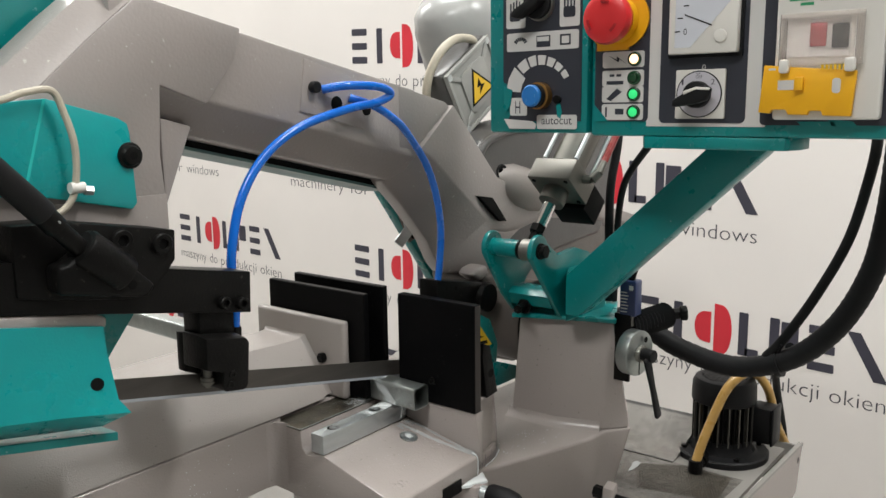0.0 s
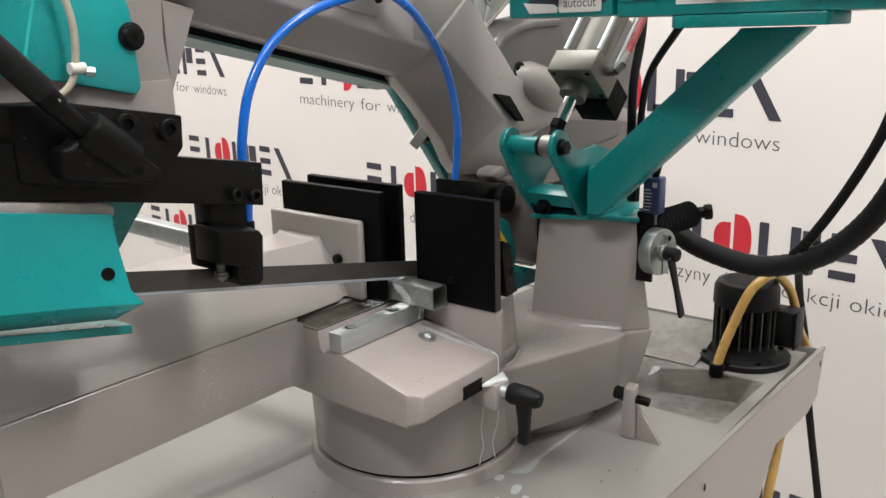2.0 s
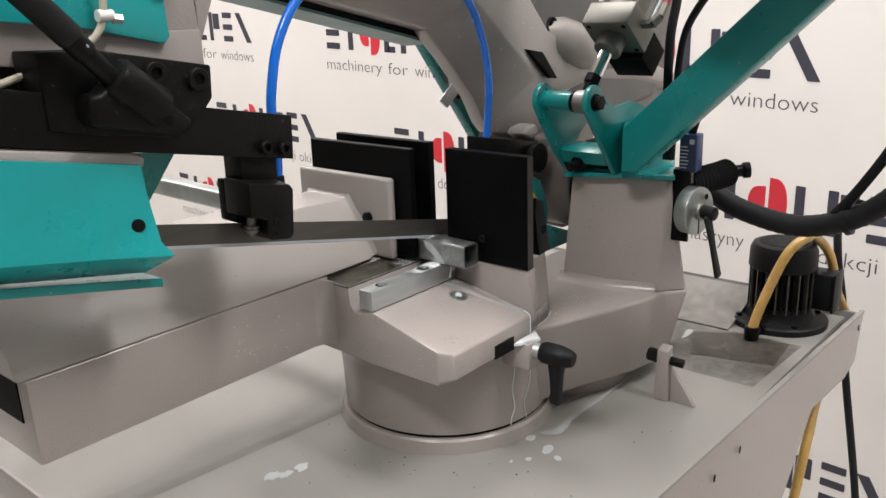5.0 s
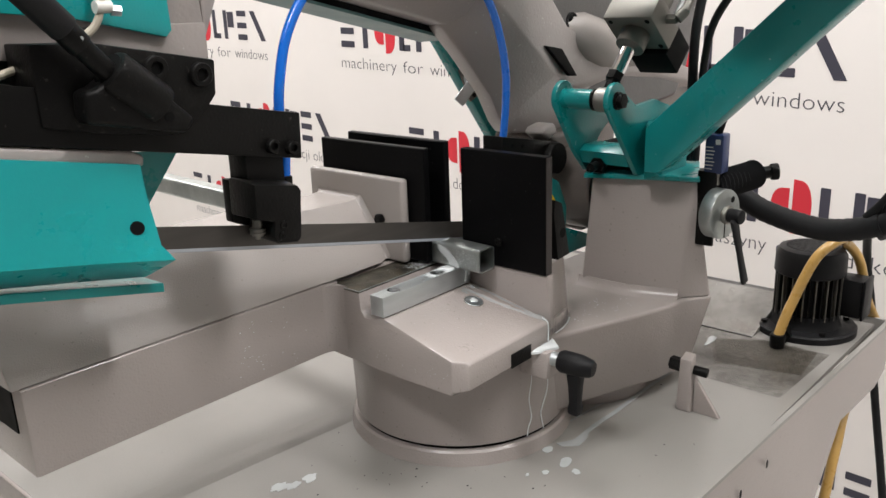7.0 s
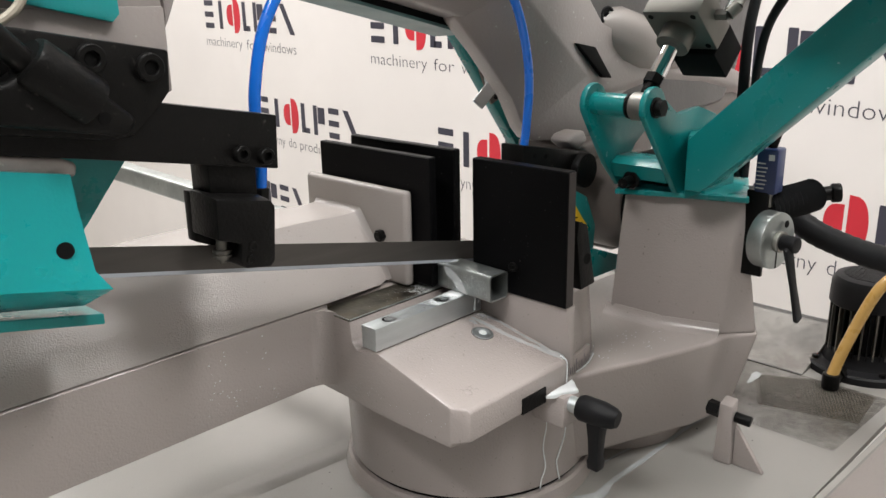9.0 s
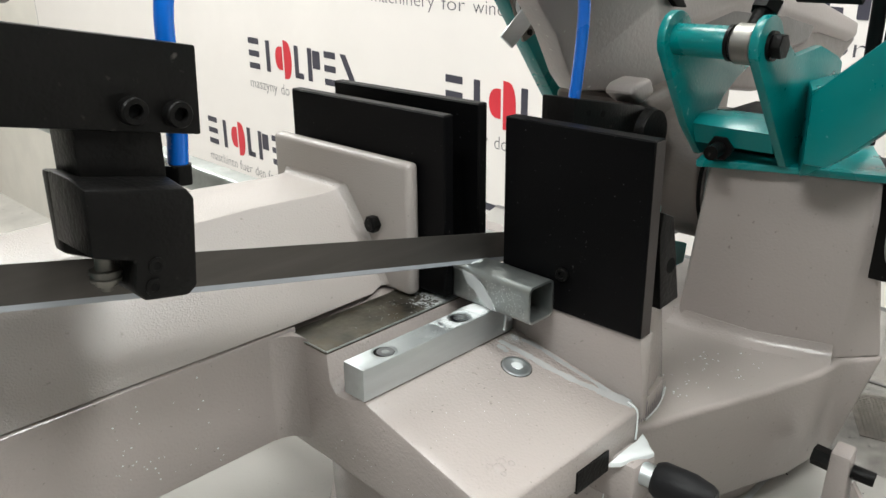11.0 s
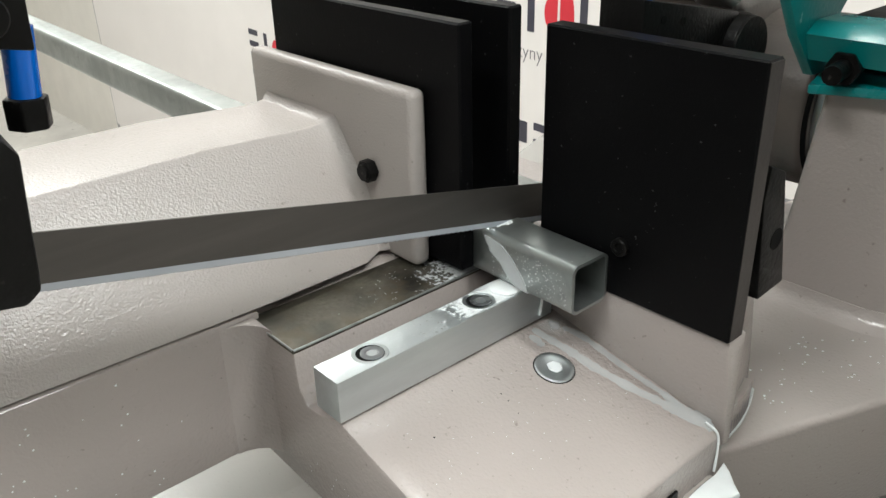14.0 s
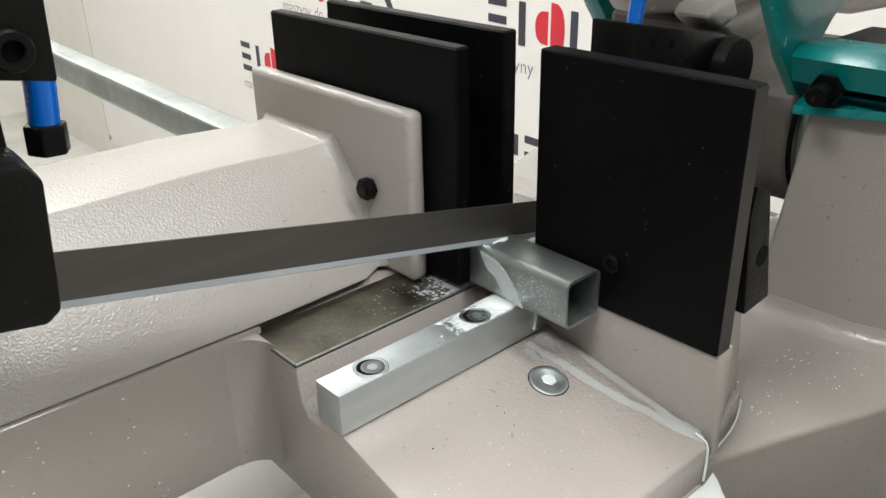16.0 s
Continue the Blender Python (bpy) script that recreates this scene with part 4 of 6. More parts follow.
part("peeled_patch", facing([(-1.36, 3.93), (-1.80, 3.90), (-1.86, 3.86), (-1.84, 3.80), (-1.45, 3.80)], XL - 0.010, 0.006), LABELGREY, panel)
speed = part("speed_knob", lathe((XL - 0.01, -1.93, 4.22), (-1, 0.08, 0), [(0, 0.17), (0.1, 0.17), (0.11, 0.14)], 32), BRASS, panel, "brass control knob with a blue cap")
part("knurl", lathe((XL - 0.11, -1.915, 4.22), (-1, 0.08, 0), [(0, 0.15), (0.08, 0.15)], 26), PLASTIC, speed)
part("cap", lathe((XL - 0.19, -1.9, 4.22), (-1, 0.08, 0), [(0, 0.14), (0.03, 0.14), (0.05, 0.12), (0.055, 0.02)], 36), BLUEKNOB, speed)
part("screw_head", rod((XL, -2.17, 4.17), (XL - 0.05, -2.17, 4.17), 0.055, 18, 0.01), BLACK, panel)
sel = part("selector", rod((XL, -1.9, 5.36), (XL - 0.12, -1.9, 5.36), 0.19, 32, 0.01), PLASTIC, panel, "black rotary selector")
part("grip", prism([(-1.62, 5.2), (-1.68, 5.29), (-2.0, 5.46), (-2.06, 5.4), (-2.0, 5.32), (-1.72, 5.17)], "x", XL - 0.3, XL - 0.11, 0.03), PLASTIC, sel)
part("white_ring", lathe((XL - 0.01, -1.9, 5.36), (-1, 0, 0), [(0, 0.215), (0.05, 0.205), (0.05, 0.19)], 36), ALU, sel)

estop = part("emergency_stop", facing([(-2.95 - 0.40 * c, 5.10 + 0.36 * s) for c, s in cut_round(40)] , XR - 0.012, 0.03), YELLOW, panel, "red mushroom emergency stop on a yellow disc")
part("yellow_plate", facing([(-2.69, 4.74), (-2.69, 5.4), (-3.1, 5.4), (-3.1, 4.74)], XR - 0.010, 0.026), YELLOW, estop)
part("collar", lathe((XR - 0.04, -2.97, 5.09), (-1, 0.05, 0), [(0, 0.26), (0.1, 0.25), (0.1, 0.2), (0.2, 0.2)], 36), YELLOW, estop)
part("mushroom", lathe((XR - 0.12, -2.97, 5.09), (-1, 0.05, 0), [(0, 0.2), (0.08, 0.27), (0.2, 0.3), (0.27, 0.28), (0.31, 0.2), (0.305, 0.05)], 44), REDBTN, estop)
for i in range(3):
    a0 = radians(100 + 120 * i)
    part("arrow_groove", loft([[(XR - 0.432 - k, -2.95 + r * math.cos(a0 + s * 0.28), 5.09 + r * math.sin(a0 + s * 0.28)) for r, s in ((0.17, -1), (0.17, 0), (0.17, 1), (0.2, 1), (0.2, 0), (0.2, -1))] for k in (0, 0.012)]), material("dark_red_groove", (0.35, 0.012, 0.015), 0.4), estop)

for z, lens in ((4.63, LAMPW), (4.41, LAMPOFF), (4.22, LAMPG), (4.01, LAMPG)):
    tag(rect(-3.30, -2.76, z - 0.095, z + 0.095, 0.03), XR - 0.012)
    part("indicator", lathe((XR - 0.018, -3.18, z), (-1, 0, 0), [(0, 0.056), (0.03, 0.056), (0.05, 0.042), (0.058, 0.02)], 28), lens, panel, "round indicator lamp")
    part("lamp_ring", lathe((XR - 0.017, -3.18, z), (-1, 0, 0), [(0, 0.086), (0.026, 0.082), (0.034, 0.068), (0.03, 0.056)], 28), LAMPOFF, panel)
tag([(-2.84, 4.68), (-2.97, 4.60), (-2.98, 4.64), (-3.08, 4.57), (-2.95, 4.67), (-2.95, 4.63)], XR - 0.018, LABELDARK, "pictogram_line")
tag(rect(-3.04, -2.82, 4.34, 4.38), XR - 0.018, LABELDARK, "pictogram_line")
tag(rect(-2.92, -2.86, 4.43, 4.46), XR - 0.018, LABELDARK, "pictogram_line")
tag(rect(-3.01, -2.95, 4.43, 4.46), XR - 0.018, LABELDARK, "pictogram_line")
tag([(-2.82, 4.17), (-2.88, 4.14), (-3.02, 4.25), (-2.96, 4.29)], XR - 0.018, LABELDARK, "pictogram_line")
tag(rect(-2.83, -2.81, 3.95, 4.07), XR - 0.018, LABELDARK, "pictogram_line")
tag(rect(-3.05, -2.94, 3.98, 4.05, 0.01), XR - 0.018, LABELDARK, "pictogram_line")

meter = part("ammeter", facing(rect(-4.42, -3.64, 4.65, 5.43, 0.02), XR - 0.012, 0.14, 0.02), WHITEPL, panel, "white square ammeter with a black needle")
part("bezel", facing(rect(-4.45, -3.61, 4.61, 5.46, 0.02), XR - 0.01, 0.05), PLASTIC, meter)
GLASSY = material("meter_dial", (0.62, 0.64, 0.70), 0.12, tint=0.03)
part("dial", facing([(-3.72, 4.72), (-3.72, 5.4), (-4.36, 5.4), (-4.36, 5.22), (-3.9, 4.72)], XR - 0.153, 0.004), GLASSY, meter)
part("needle", facing([(-3.83, 5.07), (-4.14, 4.94), (-4.14, 4.955), (-3.83, 5.085)], XR - 0.158, 0.004), DARK, meter)
part("zero_screw", rod((XR - 0.15, -4.24, 4.83), (XR - 0.18, -4.24, 4.83), 0.07, 24, 0.01), WHITEPL, meter)
for i in range(6):
    t = radians(178 - 17 * i)
    cy, cz = -4.25 - 0.5 * math.cos(t), 4.88 + 0.5 * math.sin(t)
    part("dial_tick", facing([(cy + 0.03, cz - 0.006), (cy - 0.03, cz - 0.006), (cy - 0.03, cz + 0.006), (cy + 0.03, cz + 0.006)], XR - 0.158, 0.003), DARK, meter)
part("writing", on_face(text_mesh("A", 0.08, 0.09), XR - 0.1585, -3.98, 5.28), NAVY, meter)
part("writing", on_face(text_mesh("0", 0.04, 0.07), XR - 0.1585, -3.82, 4.86), NAVY, meter)

cam_switch = part("main_switch", facing(rect(-4.28, -3.71, 3.93, 4.48, 0.02), XR - 0.012, 0.05, 0.012), WHITEPL, panel, "main switch with a black lever on a white plate")
LILAC = material("switch_dial", (0.55, 0.53, 0.58), 0.35)
part("dial", rod((XR - 0.06, -3.99, 4.205), (XR - 0.075, -3.99, 4.205), 0.25, 44), LILAC, cam_switch)
part("dial_edge", lathe((XR - 0.06, -3.99, 4.205), (-1, 0, 0), [(0, 0.262), (0.013, 0.262), (0.013, 0.25)], 44), BLACK, cam_switch)
part("knob", rod((XR - 0.07, -3.99, 4.2), (XR - 0.2, -3.99, 4.2), 0.15, 32, 0.02), PLASTIC, cam_switch)
part("lever", prism([(-3.76, 4.06), (-3.76, 4.14), (-3.98, 4.27), (-4.12, 4.3), (-4.2, 4.27), (-4.16, 4.14), (-4.05, 4.1)], "x", XR - 0.3, XR - 0.18, 0.03), PLASTIC, cam_switch)
part("pointer", prism([(-3.9, 4.2), (-3.9, 4.24), (-4.05, 4.285), (-4.2, 4.27), (-4.19, 4.245), (-4.04, 4.255)], "x", XR - 0.315, XR - 0.29, 0.006), WHITEPL, cam_switch)
for body, y, z, w, h in (("1", -3.79, 4.31, 0.02, 0.06), ("2", -4.13, 4.31, 0.04, 0.06), ("OFF", -3.95, 4.38, 0.075, 0.035), ("O", -3.955, 4.425, 0.045, 0.045)):
    part("writing", on_face(text_mesh(body, w, h), XR - 0.0765, y, z), NAVY, cam_switch)
part("writing", on_face(text_mesh("0", 0.04, 0.06), XR - 0.02, -4.0, 4.475), LABELGREY, panel)

breaker = part("breaker_box", facing(rect(-5.86, -4.82, 3.92, 5.6, 0.04), XR - 0.012, 0.13, 0.03), WHITEPL, panel, "white breaker enclosure with a raised clear flap")
part("trip_unit", facing(rect(-5.55, -4.9, 4.56, 4.96), XR - 0.142, 0.02), LABELGREY, breaker)
part("red_button", facing(rect(-5.33, -5.17, 4.66, 4.90), XR - 0.16, 0.03, 0.02), material("dark_red_plastic", (0.3, 0.012, 0.02), 0.4), breaker)
part("black_button", facing(rect(-5.54, -5.38, 4.64, 4.88), XR - 0.16, 0.03, 0.02), DARK, breaker)
part("flap_frame", merged(*[facing(q, XR - 0.17, 0.06, 0.012) for q in (rect(-5.68, -4.88, 4.93, 5.0), rect(-5.68, -4.88, 4.47, 4.53), rect(-4.95, -4.88, 4.53, 4.93), rect(-5.68, -5.61, 4.53, 4.93))]), CLEAR, breaker)
flap = part("clear_flap", facing(rect(-5.6, -4.95, 4.53, 4.93), XR - 0.2, 0.02), CLEAR, breaker)
flap.visible_shadow = False
cover = part("yellow_cover", merged(*[facing(q, XR - 0.15, 0.07, 0.012) for q in ([(-4.74, 4.49), (-4.70, 4.0), (-4.82, 3.985), (-4.84, 4.03), (-4.98, 4.025), (-5.0, 3.975), (-5.2, 3.97), (-5.21, 4.015), (-5.33, 4.01), (-5.34, 3.965), (-5.61, 3.955), (-5.64, 4.41)],)]), YELLOW, breaker, "yellow hinged lockout cover")
for q in (rect(-5.14, -4.89, 4.23, 4.33), rect(-5.50, -5.42, 4.19, 4.34, 0.03), rect(-4.86, -4.79, 4.435, 4.455)):
    part("cutout", facing(q, XR - 0.2205, 0.003), LABELGREY, cover)
for i in range(6):
    part("grip_rib", facing(rect(-5.32 - 0.04 * i - 0.012, -5.32 - 0.04 * i + 0.01, 4.42, 4.475), XR - 0.22, 0.02), WARN, cover)
part("lock_tab", facing(rect(-5.15, -5.06, 4.22, 4.36), XR - 0.22, 0.05, 0.012), YELLOW, cover)
for y in (-4.95, -5.58):
    part("hinge_lug", facing(rect(y - 0.05, y + 0.05, 4.4, 4.54, 0.03), XR - 0.2, 0.08, 0.02), WHITEPL, breaker)
part("brand_bar", facing(rect(-5.2, -4.94, 5.13, 5.17), XR - 0.142, 0.004), GREENPRINT, breaker)
part("brand_bar", facing(rect(-5.18, -5.05, 5.08, 5.11), XR - 0.142, 0.004), GREENPRINT, breaker)
part("green_stripe", facing(rect(-5.8, -5.24, 5.12, 5.16), XR - 0.142, 0.004), GREENPRINT, breaker)
for q in ([(-5.05, 3.9), (-5.4, 3.9), (-5.45, 3.86), (-5.1, 3.85)], [(-5.35, 3.93), (-5.6, 3.9), (-5.65, 3.84), (-5.4, 3.85)], [(-1.36, 4.35), (-1.5, 4.3), (-1.47, 4.1), (-1.38, 4.0)], [(-2.16, 4.1), (-2.21, 4.13), (-2.24, 4.02), (-2.22, 3.93), (-2.17, 3.96)], [(-2.66, 4.1), (-2.66, 3.9), (-2.85, 3.9)]):
    part("bare_patch", facing(q, XL - 0.02 if q[0][0] > -2.6 else XR - 0.016, 0.004), TEAL, panel)

# ---- saw head, resting on the tube ----
def folded(faces, depth):
    """Bent sheet metal: flat facets that share their fold lines, thickened along y."""
    bm = bmesh.new()
    for off in (0.0, depth):
        for fc in faces:
            bm.faces.new([bm.verts.new((x, y + off, z)) for x, y, z in fc])
    bmesh.ops.remove_doubles(bm, verts=bm.verts, dist=0.0005)
    rim = [e for e in bm.edges if len(e.link_faces) == 1 and min(abs(e.verts[0].co.y - f[1]) for fc in faces for f in fc) < 0.001]
    top = {tuple(round(c, 3) for c in v.co): v for v in bm.verts}
    for e in rim:
        a, b = e.verts
        keys = [tuple(round(c, 3) for c in (v.co.x, v.co.y + depth, v.co.z)) for v in (a, b)]
        if all(k in top for k in keys):
            bm.faces.new((a, b, top[keys[1]], top[keys[0]]))
    bmesh.ops.recalc_face_normals(bm, faces=bm.faces)
    return bm


SWING[0] = 0.003
head = thing("band_saw", "grey cast band saw bow with teal guards and a band blade", "band saw")


def zt(x):
    return 4.76 - 0.20 * (x + 1.26)


def zb(x):
    return 3.52 - 0.222 * (x - 0.18)


part("bow", loft([[(x, 0.35, zt(x)), (x, 0.35, zb(x)), (x, 0.75, zb(x) - 0.40), (x, 1.15, zb(x) - 0.40), (x, 1.15, zt(x) + 0.08)] for x in (-3.9, -1.5, 0.9)], 0.035, 2), HEADGREY, head)
LIMB = [((0.55, 3.45), (0.88, 3.46), (1.75, 4.12)), ((0.62, 2.98), (1.2, 3.32), (2.4, 3.5)), ((1.08, 2.56), (1.94, 2.79), (3.1, 2.88)), ((1.67, 1.95), (2.83, 2.19), (4.0, 2.62)), ((1.95, 1.5), (3.0, 1.75), (4.3, 1.9)), ((2.12, 1.33), (2.9, 1.28), (4.0, 1.12))]
LIMB_Y = (0.26, 0.28, 0.33, 0.4, 0.46, 0.5)
part("limb", loft([[(l[0], 0.8, l[1]), (q[0], y, q[1]), (e[0], y + 0.03, e[1]), (e[0], 1.2, e[1]), (l[0] + 0.1, 1.15, l[1])] for (l, q, e), y in zip(LIMB, LIMB_Y)], 0.03, 2), HEADGREY, head)
part("shoulder", prism([(0.5, 4.40), (0.5, 3.5), (0.9, 3.44), (1.5, 3.3), (2.5, 3.3), (2.26, 3.65), (1.63, 4.16)], "y", 0.345, 1.1, 0.03), HEADGREY, head)
ARM = ((2.9, 2.86, 2.0, 1.2), (3.5, 2.7, 1.95, 1.12), (3.9, 2.62, 1.98, 1.08), (4.74, 2.76, 2.1, 1.05), (6.17, 2.36, 1.95, 1.0), (7.4, 1.97, 1.7, 1.0), (8.9, 1.6, 1.4, 0.95))
part("lower_arm", loft([[(x, 0.42, a), (x, 0.42, b), (x, 1.0, c), (x, 1.4, c), (x, 1.4, a)] for x, a, b, c in ARM], 0.04, 2), HEADGREY, head)
part("slot", prism([(2.42, 2.64), (2.86, 2.57), (3.30, 2.12), (3.08, 2.14)], "y", 0.3, 0.375, 0.02), DARK, head)
part("boss", loft([[(x, 0.58 - k * math.cos(radians(a)), z + k * math.sin(radians(a))) for a in range(0, 360, 15)] for x, z, k in ((3.25, 2.86, 0.1), (3.45, 2.8, 0.3), (3.75, 2.7, 0.4), (4.2, 2.58, 0.42), (4.8, 2.45, 0.36), (5.4, 2.32, 0.26), (6.0, 2.2, 0.1))], 0.0), CASTROUGH, head)
# Hinge, swing casting and hub have their shade painted in.
part("hinge_body", prism([(2.6, 1.25), (4.6, 1.5), (4.4, -0.5), (3.6, -0.5), (3.05, -0.3), (2.8, 0.5)], "y", 0.3, 1.5, 0.1, 3), SHADECAST, head)
part("swing_casting", prism([(4.3, 1.7), (8.9, 1.62), (9.3, 1.3), (8.6, 0.95), (7.0, 0.85), (5.8, 0.9), (5.0, 1.02), (4.5, 0.8), (4.3, 0.2)], "y", 0.55, 1.45, 0.08, 3), SHADECAST, head, "lower casting of the swing arm, its grey darkened for shade")
part("pivot_hub", merged(rod((3.35, -0.33, 0.4), (3.35, 1.3, 0.4), 0.72, 56, 0.05, bseg=3), rod((3.35, -0.37, 0.4), (3.35, -0.32, 0.4), 0.67, 48)), SHADECAST, head, "cast pivot hub, its grey paint darkened for shade")
part("hub_gap", rod((3.35, -0.365, 0.4), (3.35, -0.325, 0.4), 0.685, 48), DARK, head)
part("clamp_nose", prism([(2.08, 1.38), (2.18, 1.46), (2.45, 1.5), (2.55, 1.34), (2.3, 1.24)], "y", 0.16, 0.5, 0.05, 3), HEADGREY, head)
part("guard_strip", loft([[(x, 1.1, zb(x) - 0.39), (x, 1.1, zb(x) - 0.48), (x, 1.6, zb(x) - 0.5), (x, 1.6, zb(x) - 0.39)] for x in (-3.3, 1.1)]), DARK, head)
part("guard_edge", loft([[(x, 1.12, zb(x) - 0.475), (x, 1.12, zb(x) - 0.52), (x, 1.7, zb(x) - 0.55), (x, 1.7, zb(x) - 0.48)] for x in (-3.3, 1.15)]), material("grey_green_edge", (0.10, 0.20, 0.195), 0.4), head)
back = part("back_guard", prism([(1.25, 3.16), (1.6, 3.05), (3.15, 1.35), (3.45, 0.9), (2.95, 0.95), (1.33, 3.0)], "y", 1.66, 1.85, 0.02), TEAL, head)
latch = part("latch", prism([(1.96, 2.28), (2.16, 2.34), (2.42, 1.84), (2.22, 1.76)], "y", 1.62, 1.66, 0.01), CASTALU, back, "worn steel toggle latch")
part("lever", loft([[(x, y, z + d) for x, z in ((1.7, 1.86), (1.9, 1.72), (2.3, 2.02), (2.14, 2.2))] for y, d in ((1.5, 0.02), (1.54, 0.0))], 0.02), STEEL, latch)
part("hook", hose([(2.04, 1.56, 2.28), (2.0, 1.54, 2.12), (2.12, 1.52, 1.98), (2.24, 1.54, 2.06), (2.22, 1.56, 2.22)], 0.022, 8, 5), STEEL, latch)
for rx, rz in ((2.06, 2.26), (2.3, 1.86)):
    part("rivet", rod((rx, 1.62, rz), (rx, 1.6, rz), 0.035, 12), BLACK, latch)
acc = part("access_plate", prism([(-1.3, 4.70), (-1.4, 4.05), (-0.2, 3.79), (-0.05, 4.32), (-0.3, 4.44)], "y", 0.33, 0.36, 0.006), HEADGREY, head)
part("knob", rod((-1.19, 0.33, 4.35), (-1.19, 0.22, 4.35), 0.075, 20, 0.02), PLASTIC, acc)
part("grommet", rod((-0.76, 0.33, 4.14), (-0.76, 0.322, 4.14), 0.1, 24), DARK, acc)
part("grommet", rod((-0.19, 0.33, 4.06), (-0.19, 0.315, 4.06), 0.08, 20), DARK, acc)
for x, z in ((0.80, 3.92), (1.24, 3.84)):
    part("drilled_hole", rod((x, 0.352, z), (x, 0.346, z), 0.045, 18), DARK, head)

HOUSING = [(-5.6, 3.0), (-5.6, 3.65), (-4.66, 4.34), (-4.1, 4.84), (-3.6, 5.25), (-2.3, 5.0), (-2.4, 4.66), (-2.82, 4.14), (-3.4, 4.34), (-3.45, 3.6), (-3.4, 2.95), (-5.2, 2.95)]
part("wheel_housing", prism(HOUSING, "y", 0.3, 1.2, 0.025, 2), HEADGREY, head)
CROWN = [(-5.5, 3.72), (-4.66, 4.34), (-4.1, 4.84), (-3.6, 5.25)]
part("housing_crown", loft([[(x, 0.31, z), (x - 0.16, 0.62, z + 0.2), (x - 0.16, 1.1, z + 0.2), (x, 1.1, z - 0.1)] for x, z in CROWN], 0.01), HEADGREY, head)
part("inner_web", prism([(-3.3, 4.0), (-2.9, 3.9), (-3.25, 3.1), (-3.3, 3.0)], "y", 0.5, 1.2, 0.03), HEADGREY, head)
# Unseen box past the left end, added to shade the vise bed.
part("unseen_shade_case", box(-9.5, -5.55, 0.4, 3.0, 1.5, 4.6, 0.1), HEADGREY, head)
part("top_guard", prism([(-8.0, 3.5), (-4.6, 3.6), (-3.9, 5.0), (-4.3, 6.6), (-8.0, 6.6)], "y", 1.22, 1.3, 0.02), TEAL, head)
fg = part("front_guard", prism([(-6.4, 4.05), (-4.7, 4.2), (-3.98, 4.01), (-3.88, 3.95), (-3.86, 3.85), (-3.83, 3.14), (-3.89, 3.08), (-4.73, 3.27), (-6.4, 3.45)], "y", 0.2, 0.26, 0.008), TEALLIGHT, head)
# Lighter teal strip, a highlight painted along the guard's fold.
part("fold_glint", prism([(-4.73, 4.19), (-4.70, 4.19), (-4.95, 3.35), (-4.98, 3.35)], "y", 0.196, 0.2), material("fold_highlight", (0.03, 0.5, 0.48), 0.25), fg)
part("button_bolt", merged(lathe((-3.88, 0.2, 3.63), (0, -1, 0), [(0, 0.135), (0.02, 0.135), (0.03, 0.11), (0.07, 0.09), (0.08, 0.05)], 28)), BLACK, fg)
part("socket", hexagon((-3.88, 0.121, 3.63), (0, -1, 0), 0.045, 0.004), DARK, fg)
clipp = part("cable_clip", rod((-4.6, 0.08, 3.36), (-4.46, 0.08, 3.36), 0.055, 14), WHITEPL, fg)
part("clip_screw", rod((-4.46, 0.08, 3.33), (-4.38, 0.06, 3.32), 0.05, 6), STEEL, clipp)
part("lower_housing", box(-4.85, -3.41, 0.28, 1.3, 2.5, 3.2, 0.03), HEADGREY, head)
# Set-back box; its dark grey paints the shade inside the hollow.
part("housing_hollow", box(-6.6, -4.85, 0.75, 1.3, 2.4, 3.3, 0.08), DARKGREY, head)

BR = [(-5.3, 3.1), (-4.79, 3.08), (-3.66, 2.87), (-3.68, 2.56), (-3.77, 2.46), (-4.0, 2.26), (-4.19, 2.24), (-4.9, 2.36), (-5.3, 2.45)]
br = part("guide_bracket", prism(BR, "y", -0.18, 0.3, 0.022), BLACK, head, "black steel guide arm bracket")
part("boss", merged(prism([(-5.03, 2.72), (-4.93, 2.74), (-4.62, 2.93), (-4.54, 2.83), (-4.07, 2.4), (-4.16, 2.28), (-5.04, 2.46)], "y", -0.42, -0.16, 0.05, 3), rod((-4.36, -0.34, 2.53), (-4.78, -0.35, 2.87), 0.19, 32, 0.04)), BLACK, br)
socket_screw(br, (-4.28, -0.18, 2.84), (0, -1, 0), 0.11, 0.06, BLACK, DARK)
socket_screw(br, (-3.84, -0.18, 2.75), (0, -1, 0), 0.11, 0.06, BLACK, DARK)
part("thread_hole", rod((-4.33, -0.42, 2.44), (-4.33, -0.426, 2.44), 0.045, 18), DARK, br)
part("barrel_mouth", rod((-4.78, -0.35, 2.87), (-4.788, -0.351, 2.876), 0.145, 28), DARK, br)
handle = part("tension_handle", rod((-5.1, -0.41, 3.19), (-6.64, -0.45, 4.8), 0.118, 24, 0.03), RUBBER, head, "black rubber tension handle")
neck = part("neck", merged(rod((-4.77, -0.36, 2.83), (-5.14, -0.412, 3.22), 0.088, 20), rod((-5.0, -0.39, 3.07), (-5.12, -0.41, 3.2), 0.105, 20, 0.01)), BLACK, handle, "worn black steel handle neck")
part("pin_hole", rod((-5.03, -0.49, 3.13), (-5.032, -0.502, 3.128), 0.016, 12), STEEL, neck)
ab = part("guide_arm", prism([(-2.70, 2.27), (-2.72, 1.80), (-6.6, 2.55), (-6.6, 3.02)], "y", -0.15, 0.22, 0.012), BLACK, head, "flat black steel guide arm")
